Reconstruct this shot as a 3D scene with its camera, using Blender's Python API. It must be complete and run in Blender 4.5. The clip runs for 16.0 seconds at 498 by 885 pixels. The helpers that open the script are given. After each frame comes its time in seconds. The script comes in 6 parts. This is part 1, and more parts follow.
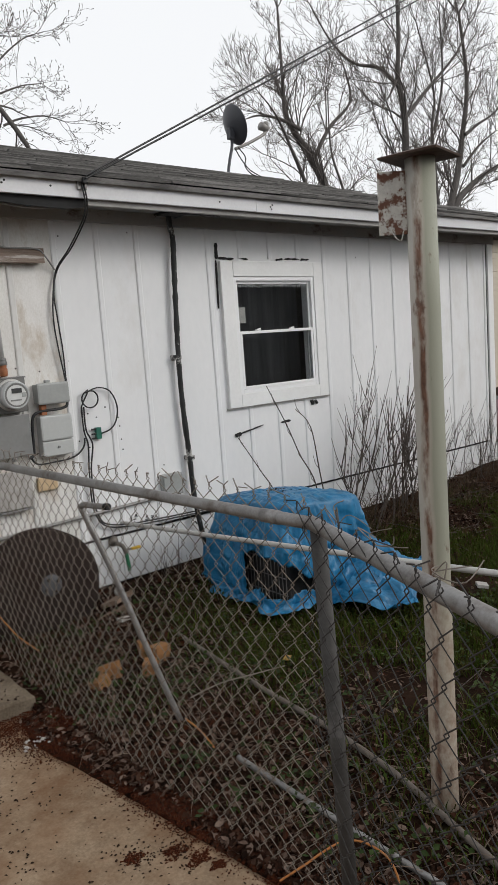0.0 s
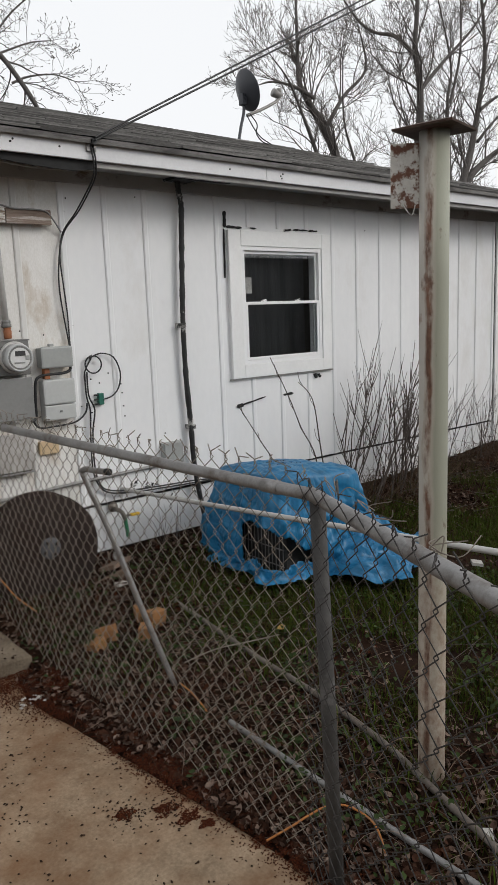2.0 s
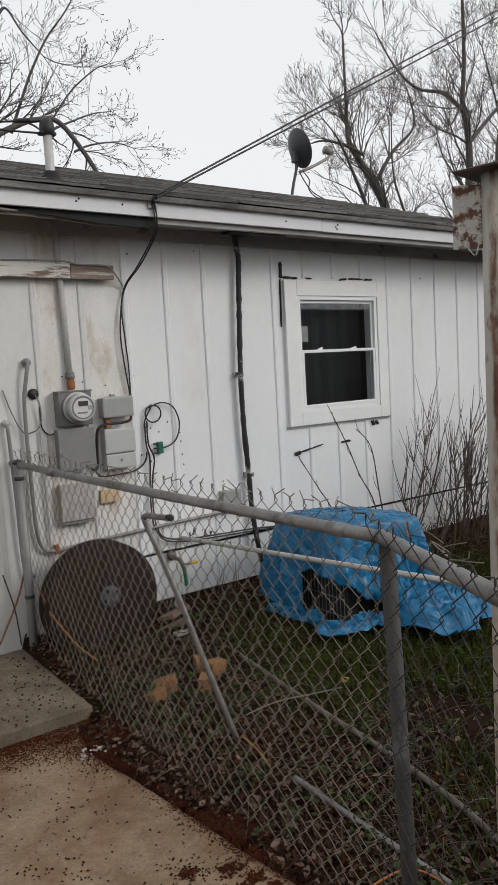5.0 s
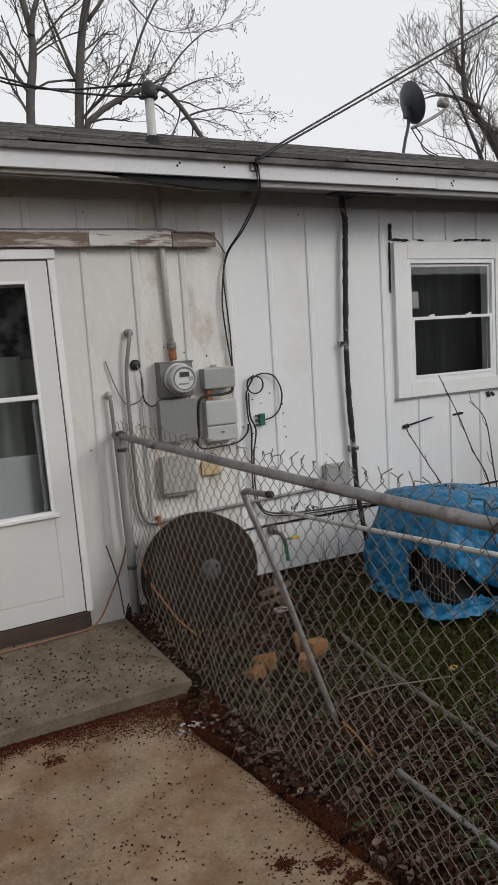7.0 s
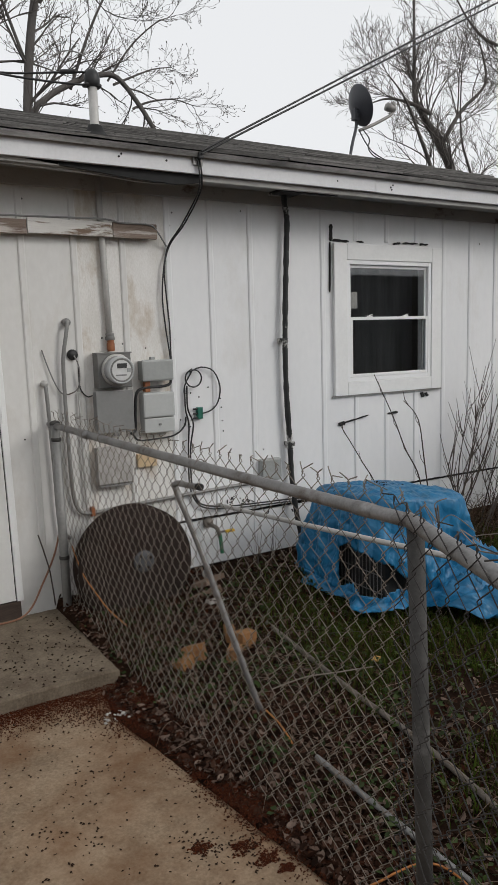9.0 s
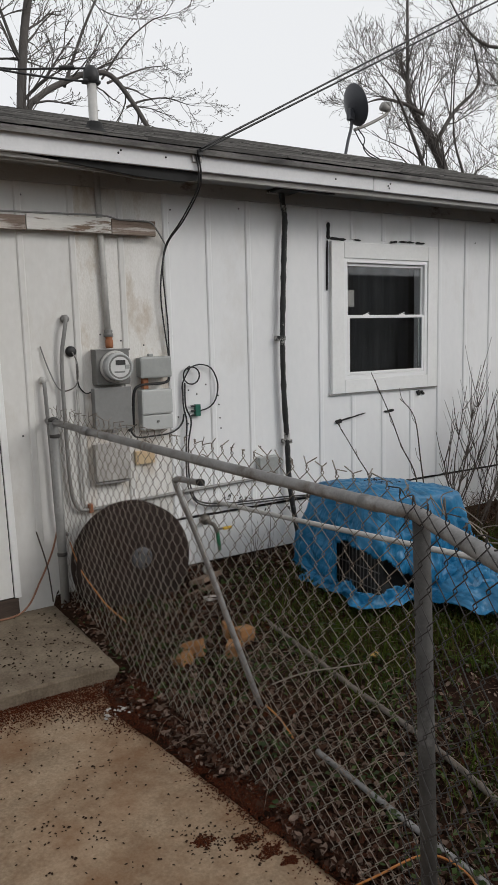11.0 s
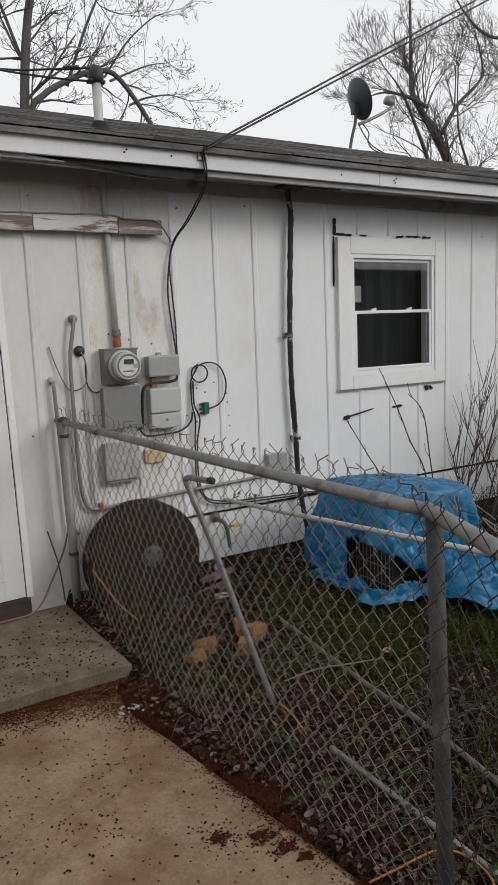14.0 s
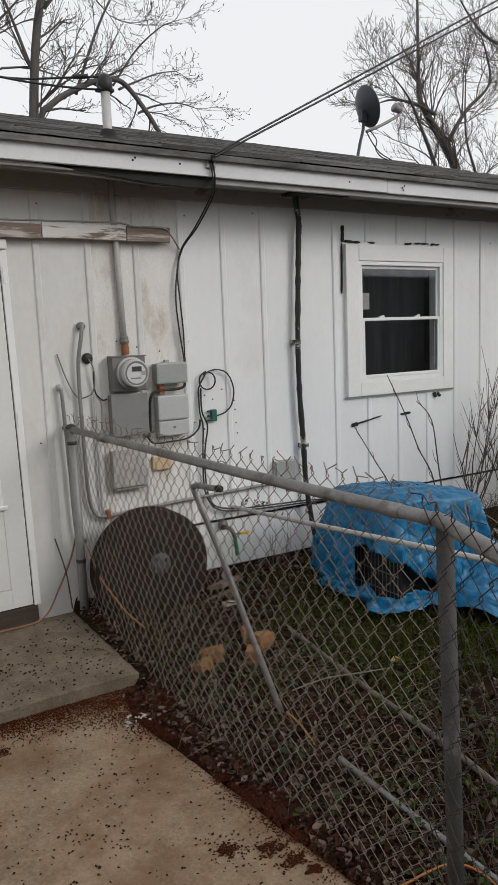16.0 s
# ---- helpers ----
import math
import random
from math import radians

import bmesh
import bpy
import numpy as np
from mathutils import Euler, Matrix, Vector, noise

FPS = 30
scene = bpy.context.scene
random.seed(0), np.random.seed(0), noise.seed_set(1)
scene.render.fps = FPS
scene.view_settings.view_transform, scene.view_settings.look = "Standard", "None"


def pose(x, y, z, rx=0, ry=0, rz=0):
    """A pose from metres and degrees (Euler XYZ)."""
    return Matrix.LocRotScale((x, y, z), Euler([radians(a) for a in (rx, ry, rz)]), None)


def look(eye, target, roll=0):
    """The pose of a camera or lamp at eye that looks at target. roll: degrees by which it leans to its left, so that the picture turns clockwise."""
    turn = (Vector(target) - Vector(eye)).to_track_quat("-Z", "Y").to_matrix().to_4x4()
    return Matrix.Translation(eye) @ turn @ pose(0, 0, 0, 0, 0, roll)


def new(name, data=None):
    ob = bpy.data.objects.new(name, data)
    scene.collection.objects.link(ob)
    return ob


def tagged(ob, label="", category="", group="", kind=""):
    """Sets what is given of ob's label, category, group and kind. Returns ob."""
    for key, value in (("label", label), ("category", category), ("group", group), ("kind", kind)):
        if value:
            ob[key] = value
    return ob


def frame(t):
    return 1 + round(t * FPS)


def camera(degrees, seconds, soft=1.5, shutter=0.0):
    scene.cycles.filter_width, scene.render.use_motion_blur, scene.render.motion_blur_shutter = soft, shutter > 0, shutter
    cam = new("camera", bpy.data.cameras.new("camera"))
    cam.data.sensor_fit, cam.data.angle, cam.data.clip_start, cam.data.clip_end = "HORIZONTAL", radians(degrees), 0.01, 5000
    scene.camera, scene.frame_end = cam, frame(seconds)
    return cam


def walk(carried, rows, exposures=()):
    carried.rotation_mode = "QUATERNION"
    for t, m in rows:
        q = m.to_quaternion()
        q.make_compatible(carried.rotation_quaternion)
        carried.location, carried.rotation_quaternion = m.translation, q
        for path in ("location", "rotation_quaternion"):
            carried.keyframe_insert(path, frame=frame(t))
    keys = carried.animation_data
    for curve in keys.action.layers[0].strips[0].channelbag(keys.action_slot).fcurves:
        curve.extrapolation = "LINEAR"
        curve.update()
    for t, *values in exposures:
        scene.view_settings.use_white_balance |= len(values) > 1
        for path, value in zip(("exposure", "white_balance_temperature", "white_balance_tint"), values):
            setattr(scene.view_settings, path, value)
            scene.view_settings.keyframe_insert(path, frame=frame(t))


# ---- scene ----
cam = camera(38.0, 16.0)
PATH = [
    (0, (-1.01, -4.301, 1.629), (0.253, -2.774, 1.358), -4.2),
    (0.5, (-1.011, -4.302, 1.622), (0.264, -2.8, 1.277), -4.5),
    (1, (-1.01, -4.299, 1.621), (0.26, -2.793, 1.273), -4.1),
    (1.5, (-1.019, -4.306, 1.62), (0.234, -2.791, 1.254), -4.0),
    (2, (-1.022, -4.305, 1.624), (0.229, -2.784, 1.277), -2.2),
    (2.5, (-1.047, -4.297, 1.626), (0.181, -2.755, 1.286), -1.8),
    (3, (-1.023, -4.303, 1.634), (0.213, -2.765, 1.31), -1.8),
    (3.5, (-1.055, -4.295, 1.641), (0.177, -2.748, 1.342), -0.9),
    (3.7, (-1.06, -4.287, 1.642), (0.14, -2.713, 1.356), -1.1),
    (5.8, (-1.001, -4.261, 1.576), (0.11, -2.607, 1.394), -4.7),
    (6, (-0.986, -4.213, 1.59), (0.063, -2.521, 1.391), -5.3),
    (6.5, (-0.974, -4.172, 1.613), (-0.062, -2.402, 1.429), -4.1),
    (7, (-0.953, -4.15, 1.599), (-0.055, -2.383, 1.333), -3.7),
    (7.5, (-0.966, -4.17, 1.607), (-0.056, -2.407, 1.36), -3.1),
    (8, (-0.975, -4.187, 1.604), (-0.092, -2.407, 1.377), -3.2),
    (8.5, (-0.958, -4.226, 1.593), (0.022, -2.497, 1.369), -1.4),
    (9, (-0.916, -4.223, 1.598), (0.107, -2.529, 1.31), -1.7),
    (9.5, (-0.936, -4.213, 1.598), (0.066, -2.506, 1.316), -1.6),
    (10, (-0.941, -4.209, 1.577), (0.086, -2.518, 1.283), -1.7),
    (12.3, (-0.972, -4.217, 1.593), (0.078, -2.537, 1.309), -1.6),
    (12.5, (-0.959, -4.21, 1.587), (0.072, -2.521, 1.294), -2.3),
    (13, (-0.979, -4.216, 1.597), (0.075, -2.539, 1.31), -1.5),
    (13.5, (-0.969, -4.209, 1.593), (0.071, -2.525, 1.304), -2.0),
    (14, (-0.968, -4.209, 1.592), (0.057, -2.518, 1.293), -2.3),
    (14.5, (-0.962, -4.201, 1.589), (0.048, -2.499, 1.296), -2.6),
    (15, (-0.955, -4.199, 1.589), (0.069, -2.508, 1.286), -2.7),
    (15.5, (-0.965, -4.205, 1.597), (0.064, -2.512, 1.324), -2.3),
    (16, (-0.965, -4.197, 1.597), (0.045, -2.494, 1.316), -2.3),
]
walk(cam, [(t, look(eye, target, roll)) for t, eye, target, roll in PATH], exposures=[(0, 0.16), (3.7, 0.14), (6.2, -0.02), (9.0, 0.0), (16, 0.05)])

# ---- world and light ----
world = bpy.data.worlds.new("overcast")
scene.world = world
world.use_nodes = True
wn, wl = world.node_tree.nodes, world.node_tree.links
bg = wn["Background"]
sky = wn.new("ShaderNodeTexSky")
sky.sky_type = "NISHITA"
sky.sun_disc = False
sky.sun_elevation, sky.sun_rotation = radians(26), radians(142)
sky.dust_density, sky.air_density = 4.0, 1.0
grey = wn.new("ShaderNodeHueSaturation")
grey.inputs["Saturation"].default_value = 0.12
wl.new(sky.outputs[0], grey.inputs["Color"])
veil = wn.new("ShaderNodeMixRGB")
veil.inputs[0].default_value = 0.86
veil.inputs[2].default_value = (7.3, 7.42, 7.6, 1)
wl.new(grey.outputs[0], veil.inputs[1])
wl.new(veil.outputs[0], bg.inputs[0])
bg.inputs[1].default_value = 0.125
sun = new("sun", bpy.data.lights.new("sun", "SUN"))
sun.data.energy, sun.data.angle, sun.data.color = 0.95, radians(20), (1.0, 0.97, 0.93)
sun.matrix_world = look((7, -9, 5.6), (0, 0, 0))

# ---- helpers of this scene ----


def mat(name, a, b, scale=6.0, rough=0.8, metal=0.0, bump=0.15, fine=60.0, third=None, third_at=(0.55, 0.7), stretch=(1, 1, 1), spec=0.4, per_object=0.0, ramp_at=(0.32, 0.68)):
    """A surface of two base colours mixed at a large and a fine scale, with stains of a third."""
    m = bpy.data.materials.new(name)
    m.use_nodes = True
    n, l = m.node_tree.nodes, m.node_tree.links
    p = n["Principled BSDF"]
    p.inputs["Roughness"].default_value = rough
    p.inputs["Metallic"].default_value = metal
    p.inputs["Specular IOR Level"].default_value = spec
    tc = n.new("ShaderNodeTexCoord")
    mp = n.new("ShaderNodeMapping")
    mp.inputs["Scale"].default_value = stretch
    l.new(tc.outputs["Object"], mp.inputs[0])
    big = n.new("ShaderNodeTexNoise")
    big.inputs["Scale"].default_value, big.inputs["Detail"].default_value, big.inputs["Roughness"].default_value = scale, 5, 0.6
    small = n.new("ShaderNodeTexNoise")
    small.inputs["Scale"].default_value, small.inputs["Detail"].default_value = fine, 4
    l.new(mp.outputs[0], big.inputs["Vector"])
    l.new(mp.outputs[0], small.inputs["Vector"])
    ramp = n.new("ShaderNodeValToRGB")
    ramp.color_ramp.elements[0].position, ramp.color_ramp.elements[1].position = ramp_at
    ramp.color_ramp.elements[0].color, ramp.color_ramp.elements[1].color = (*a, 1), (*b, 1)
    mixf = n.new("ShaderNodeMath")
    mixf.operation = "MULTIPLY_ADD"
    mixf.inputs[1].default_value = 0.35
    addb = n.new("ShaderNodeMath")
    addb.operation = "MULTIPLY"
    addb.inputs[1].default_value = 0.65
    l.new(big.outputs[0], addb.inputs[0])
    l.new(small.outputs[0], mixf.inputs[0])
    l.new(addb.outputs[0], mixf.inputs[2])
    l.new(mixf.outputs[0], ramp.inputs[0])
    out = ramp.outputs[0]
    if third:
        st = n.new("ShaderNodeTexNoise")
        st.inputs["Scale"].default_value, st.inputs["Detail"].default_value, st.inputs["Roughness"].default_value = scale * 0.7, 8, 0.7
        off = n.new("ShaderNodeMapping")
        off.inputs["Location"].default_value = (3.1, 7.7, 1.9)
        off.inputs["Scale"].default_value = stretch
        l.new(tc.outputs["Object"], off.inputs[0])
        l.new(off.outputs[0], st.inputs["Vector"])
        sr = n.new("ShaderNodeValToRGB")
        sr.color_ramp.elements[0].position, sr.color_ramp.elements[1].position = third_at
        l.new(st.outputs[0], sr.inputs[0])
        mx = n.new("ShaderNodeMixRGB")
        l.new(sr.outputs[0], mx.inputs[0])
        l.new(out, mx.inputs[1])
        mx.inputs[2].default_value = (*third, 1)
        out = mx.outputs[0]
    if per_object:
        inf = n.new("ShaderNodeObjectInfo")
        hv = n.new("ShaderNodeHueSaturation")
        ma = n.new("ShaderNodeMath")
        ma.operation = "MULTIPLY_ADD"
        ma.inputs[1].default_value, ma.inputs[2].default_value = per_object, 1 - per_object / 2
        l.new(inf.outputs["Random"], ma.inputs[0])
        l.new(ma.outputs[0], hv.inputs["Value"])
        l.new(out, hv.inputs["Color"])
        out = hv.outputs[0]
    l.new(out, p.inputs["Base Color"])
    bp = n.new("ShaderNodeBump")
    bp.inputs["Strength"].default_value, bp.inputs["Distance"].default_value = bump, 0.01
    l.new(mixf.outputs[0], bp.inputs["Height"])
    l.new(bp.outputs[0], p.inputs["Normal"])
    return m


def island_mat(name, colours, rough=0.85):
    """Loose bits: every piece takes one of the colours."""
    m = bpy.data.materials.new(name)
    m.use_nodes = True
    n, l = m.node_tree.nodes, m.node_tree.links
    p = n["Principled BSDF"]
    p.inputs["Roughness"].default_value = rough
    p.inputs["Specular IOR Level"].default_value = 0.08
    g = n.new("ShaderNodeNewGeometry")
    r = n.new("ShaderNodeValToRGB")
    els = r.color_ramp.elements
    while len(els) < len(colours):
        els.new(0.5)
    for i, c in enumerate(colours):
        els[i].position = i / (len(colours) - 1)
        els[i].color = (*c, 1)
    l.new(g.outputs["Random Per Island"], r.inputs[0])
    l.new(r.outputs[0], p.inputs["Base Color"])
    return m


def link(name, bm, material, parent=None, label="", smooth=False):
    me = bpy.data.meshes.new(name)
    bm.to_mesh(me)
    bm.free()
    for mt in material if isinstance(material, (list, tuple)) else [material]:
        me.materials.append(mt)
    if smooth:
        me.polygons.foreach_set("use_smooth", [True] * len(me.polygons))
    ob = new(name, me)
    if parent is not None:
        ob.parent = parent
        ob.matrix_parent_inverse = parent.matrix_world.inverted()
    if label:
        tagged(ob, label)
    return ob


def part(name, bm, material, parent, label="", smooth=False):
    return link(name, bm, material, parent, label, smooth)


def again(ob, m):
    """Another piece on the same mesh, under the same parent."""
    o = new(ob.name.split(".")[0], ob.data)
    o.parent = ob.parent
    o.matrix_parent_inverse = ob.matrix_parent_inverse
    o.matrix_basis = m
    return o


def thing(name, label, category, at=(0, 0, 0), group="", kind=""):
    e = new(name)
    e.empty_display_size = 0.1
    e.location = at
    bpy.context.view_layer.update()
    e.matrix_world = Matrix.Translation(at)
    return tagged(e, label, category, group, kind)


def box(bm, x0, x1, y0, y1, z0, z1, bevel=0.0, m=None):
    r = bmesh.ops.create_cube(bm, size=1)
    vs = r["verts"]
    for v in vs:
        v.co = Vector(((x0 + x1) / 2 + v.co.x * (x1 - x0), (y0 + y1) / 2 + v.co.y * (y1 - y0), (z0 + z1) / 2 + v.co.z * (z1 - z0)))
        if m is not None:
            v.co = m @ v.co
    if bevel:
        es = {e for v in vs for e in v.link_edges}
        bmesh.ops.bevel(bm, geom=list(es), offset=bevel, segments=2, affect="EDGES", profile=0.6)
    return bm


def B(*a, **k):
    return box(bmesh.new(), *a, **k)


def tube(bm, pts, r, n=8, r2=None, cap=True, jitter=0.0):
    """A tube along points, tapering from r to r2."""
    pts = [Vector(p) for p in pts]
    r2 = r if r2 is None else r2
    rings = []
    up = None
    for i, p in enumerate(pts):
        d = (pts[min(i + 1, len(pts) - 1)] - pts[max(i - 1, 0)])
        d = d.normalized() if d.length > 1e-9 else Vector((0, 0, 1))
        if up is None:
            up = d.orthogonal().normalized()
        else:
            up = (up - d * up.dot(d))
            up = up.normalized() if up.length > 1e-6 else d.orthogonal().normalized()
        s = d.cross(up)
        rr = r + (r2 - r) * i / max(1, len(pts) - 1)
        rr *= 1 + (random.uniform(-jitter, jitter) if jitter else 0)
        rings.append([bm.verts.new(p + (up * math.cos(2 * math.pi * k / n) + s * math.sin(2 * math.pi * k / n)) * rr) for k in range(n)])
    for a, b in zip(rings, rings[1:]):
        for k in range(n):
            bm.faces.new((a[k], a[(k + 1) % n], b[(k + 1) % n], b[k]))
    if cap and n > 2:
        bm.faces.new(rings[0][::-1])
        bm.faces.new(rings[-1])
    return bm


def bend(pts, steps=6):
    """A smooth line through points."""
    P = [Vector(p) for p in pts]
    out = []
    for i in range(len(P) - 1):
        a, b, c, d = P[max(i - 1, 0)], P[i], P[i + 1], P[min(i + 2, len(P) - 1)]
        for k in range(steps):
            t = k / steps
            out.append(0.5 * ((2 * b) + (c - a) * t + (2 * a - 5 * b + 4 * c - d) * t * t + (3 * b - a - 3 * c + d) * t ** 3))
    out.append(P[-1])
    return out


def lathe(bm, prof, n=32, m=None):
    """Turn (r, z) pairs about z."""
    rings = []
    for r, z in prof:
        rings.append([bm.verts.new((r * math.cos(2 * math.pi * k / n), r * math.sin(2 * math.pi * k / n), z)) for k in range(n)])
    for a, b in zip(rings, rings[1:]):
        for k in range(n):
            bm.faces.new((a[k], a[(k + 1) % n], b[(k + 1) % n], b[k]))
    bm.faces.new(rings[0][::-1])
    bm.faces.new(rings[-1])
    if m is not None:
        bmesh.ops.transform(bm, matrix=m, verts=[v for r in rings for v in r])
    return bm


def fbm(x, y, z=0.0, o=4):
    return noise.fractal(Vector((x, y, z)), 1.0, 2.0, o)


def sm(a, b, x):
    t = min(1, max(0, (x - a) / (b - a)))
    return t * t * (3 - 2 * t)


# ---- materials ----
M_SIDING = mat("white_siding_paint", (0.74, 0.745, 0.75), (0.81, 0.81, 0.81), 1.6, 0.55, bump=0.05, fine=25, third=(0.6, 0.575, 0.53), third_at=(0.54, 0.82), stretch=(1, 1, 0.5))
M_OLDWALL = mat("old_cream_siding_paint", (0.61, 0.6, 0.575), (0.72, 0.712, 0.69), 1.8, 0.6, bump=0.12, fine=30, third=(0.47, 0.42, 0.35), third_at=(0.56, 0.8), stretch=(1, 1, 0.5))
M_TRIM = mat("white_trim_paint", (0.74, 0.74, 0.73), (0.83, 0.83, 0.82), 3, 0.5, bump=0.06, fine=50)
M_FASCIA = mat("fascia_paint", (0.58, 0.58, 0.59), (0.69, 0.69, 0.7), 2, 0.55, bump=0.08, third=(0.4, 0.38, 0.35), third_at=(0.62, 0.85))
# Weathered grey boards, with part of the eave's shade put into the colour.
M_SOFFIT = mat("shaded_soffit_paint", (0.29, 0.28, 0.268), (0.4, 0.388, 0.37), 3, 0.7, bump=0.1, third=(0.17, 0.145, 0.125), third_at=(0.58, 0.8))
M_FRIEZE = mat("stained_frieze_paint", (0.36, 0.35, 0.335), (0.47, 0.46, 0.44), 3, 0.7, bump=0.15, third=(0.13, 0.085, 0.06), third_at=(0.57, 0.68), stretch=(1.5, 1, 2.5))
M_VINYL = mat("vinyl_frame", (0.78, 0.78, 0.78), (0.84, 0.84, 0.84), 4, 0.35, bump=0.02)
M_DOOR = mat("white_door_paint", (0.66, 0.655, 0.635), (0.73, 0.725, 0.705), 2, 0.42, bump=0.03, third=(0.62, 0.6, 0.56), third_at=(0.62, 0.9))
M_STAIN = mat("peeling_stained_paint", (0.64, 0.62, 0.58), (0.78, 0.765, 0.74), 3, 0.7, bump=0.25, third=(0.4, 0.3, 0.19), third_at=(0.51, 0.74), stretch=(2.0, 1, 0.9), ramp_at=(0.38, 0.62))
M_BLACK = mat("black_gap", (0.008, 0.008, 0.008), (0.02, 0.02, 0.02), 8, 0.8)
M_CABLE = mat("black_cable", (0.012, 0.012, 0.013), (0.03, 0.03, 0.03), 20, 0.5, bump=0.02)
M_POST = mat("dull_post_steel", (0.042, 0.04, 0.038), (0.078, 0.074, 0.07), 9, 0.7, 0.25, bump=0.12, fine=110, third=(0.15, 0.145, 0.14), third_at=(0.58, 0.72))
M_GALV = mat("galvanised_pipe", (0.165, 0.16, 0.156), (0.295, 0.288, 0.282), 9, 0.44, 0.45, bump=0.2, fine=120, third=(0.09, 0.065, 0.05), third_at=(0.52, 0.7))
M_WIRE = mat("galvanised_wire", (0.13, 0.108, 0.087), (0.25, 0.213, 0.177), 10, 0.5, 0.25, bump=0.05, third=(0.09, 0.05, 0.03), third_at=(0.55, 0.8))
M_WIRE_DARK = mat("blackened_wire", (0.018, 0.016, 0.015), (0.045, 0.04, 0.037), 12, 0.7, 0.1, bump=0.05)
M_PIPE_PALE = mat("pale_painted_pipe", (0.4, 0.39, 0.37), (0.52, 0.51, 0.49), 6, 0.55, 0.2, bump=0.06, third=(0.2, 0.17, 0.14), third_at=(0.6, 0.8))
M_RUST = mat("rusty_plate", (0.05, 0.032, 0.026), (0.1, 0.065, 0.05), 12, 0.8, 0.2, bump=0.4)
M_SIGN = mat("flaking_sign_paint", (0.4, 0.385, 0.35), (0.52, 0.5, 0.46), 30, 0.7, bump=0.4, third=(0.11, 0.045, 0.025), third_at=(0.46, 0.53))
M_BOXGREY = mat("grey_utility_enamel", (0.3, 0.31, 0.3), (0.36, 0.37, 0.36), 3, 0.5, 0.1, bump=0.04, third=(0.22, 0.2, 0.17), third_at=(0.62, 0.85))
M_BOXDARK = mat("dark_grey_enamel", (0.2, 0.2, 0.195), (0.25, 0.25, 0.245), 4, 0.5, 0.1, bump=0.04)
M_BOXPALE = mat("pale_plastic_box", (0.42, 0.43, 0.42), (0.48, 0.49, 0.48), 3, 0.5, bump=0.03)
M_FADED = mat("faded_box_paint", (0.3, 0.285, 0.265), (0.47, 0.45, 0.425), 9, 0.75, bump=0.15, third=(0.2, 0.17, 0.14), third_at=(0.55, 0.75))
M_TAN = mat("tan_plastic", (0.5, 0.36, 0.2), (0.6, 0.46, 0.3), 5, 0.5)
M_COPPER = mat("orange_fitting", (0.24, 0.075, 0.03), (0.34, 0.14, 0.06), 8, 0.5)
M_GREEN = mat("green_splitter", (0.015, 0.11, 0.08), (0.04, 0.17, 0.12), 10, 0.4)
M_YELLOW = mat("yellow_tap_lever", (0.6, 0.36, 0.02), (0.7, 0.45, 0.04), 10, 0.4)
M_BRASS = mat("tarnished_brass", (0.13, 0.115, 0.1), (0.22, 0.2, 0.175), 10, 0.5, 0.7)
M_HOSE = mat("green_hose", (0.02, 0.13, 0.06), (0.04, 0.2, 0.1), 8, 0.5)
M_WOOD = mat("weathered_board", (0.13, 0.095, 0.075), (0.29, 0.225, 0.185), 7, 0.85, bump=0.5, fine=60, stretch=(0.3, 1, 3), third=(0.52, 0.48, 0.44), third_at=(0.53, 0.6))
M_SILL = mat("damp_dark_wood", (0.04, 0.028, 0.022), (0.085, 0.06, 0.046), 6, 0.85, bump=0.5, fine=60, stretch=(0.3, 1, 3))
M_CONDUIT = mat("dull_grey_conduit", (0.2, 0.198, 0.19), (0.29, 0.285, 0.275), 7, 0.5, 0.3, bump=0.1, third=(0.13, 0.11, 0.09), third_at=(0.6, 0.8))
M_SOCKET = mat("dark_meter_enamel", (0.15, 0.148, 0.14), (0.21, 0.207, 0.198), 5, 0.5, 0.2, bump=0.05, third=(0.1, 0.085, 0.07), third_at=(0.6, 0.8))
M_WOODW = mat("flaked_white_board", (0.58, 0.56, 0.53), (0.74, 0.72, 0.68), 10, 0.8, bump=0.3, stretch=(0.3, 1, 2), third=(0.2, 0.14, 0.1), third_at=(0.5, 0.56))
M_SHINGLE = mat("asphalt_shingle", (0.075, 0.072, 0.069), (0.25, 0.242, 0.232), 4, 0.95, bump=0.5, fine=120, third=(0.035, 0.034, 0.034), third_at=(0.5, 0.68), stretch=(0.35, 1.6, 1.6), spec=0.1, per_object=1.0)
M_DISHM = mat("dark_dish_enamel", (0.035, 0.037, 0.045), (0.05, 0.052, 0.06), 4, 0.45, bump=0.02)
M_LNB = mat("grey_dish_arm", (0.2, 0.19, 0.18), (0.3, 0.29, 0.27), 6, 0.5, 0.3)
M_CONC = mat("old_concrete", (0.185, 0.132, 0.086), (0.335, 0.25, 0.17), 4.2, 0.9, ramp_at=(0.4, 0.62), bump=0.35, fine=90, third=(0.165, 0.088, 0.045), third_at=(0.42, 0.72), spec=0.15)
M_SLAB = mat("stoop_concrete", (0.125, 0.097, 0.069), (0.22, 0.177, 0.13), 5, 0.9, ramp_at=(0.4, 0.62), bump=0.35, fine=90, third=(0.1, 0.07, 0.05), third_at=(0.54, 0.78), spec=0.15)
M_SOIL = mat("leafy_soil", (0.011, 0.005, 0.0026), (0.026, 0.012, 0.006), 5, 0.95, bump=0.8, fine=70, third=(0.03, 0.03, 0.012), third_at=(0.58, 0.68), spec=0.1)
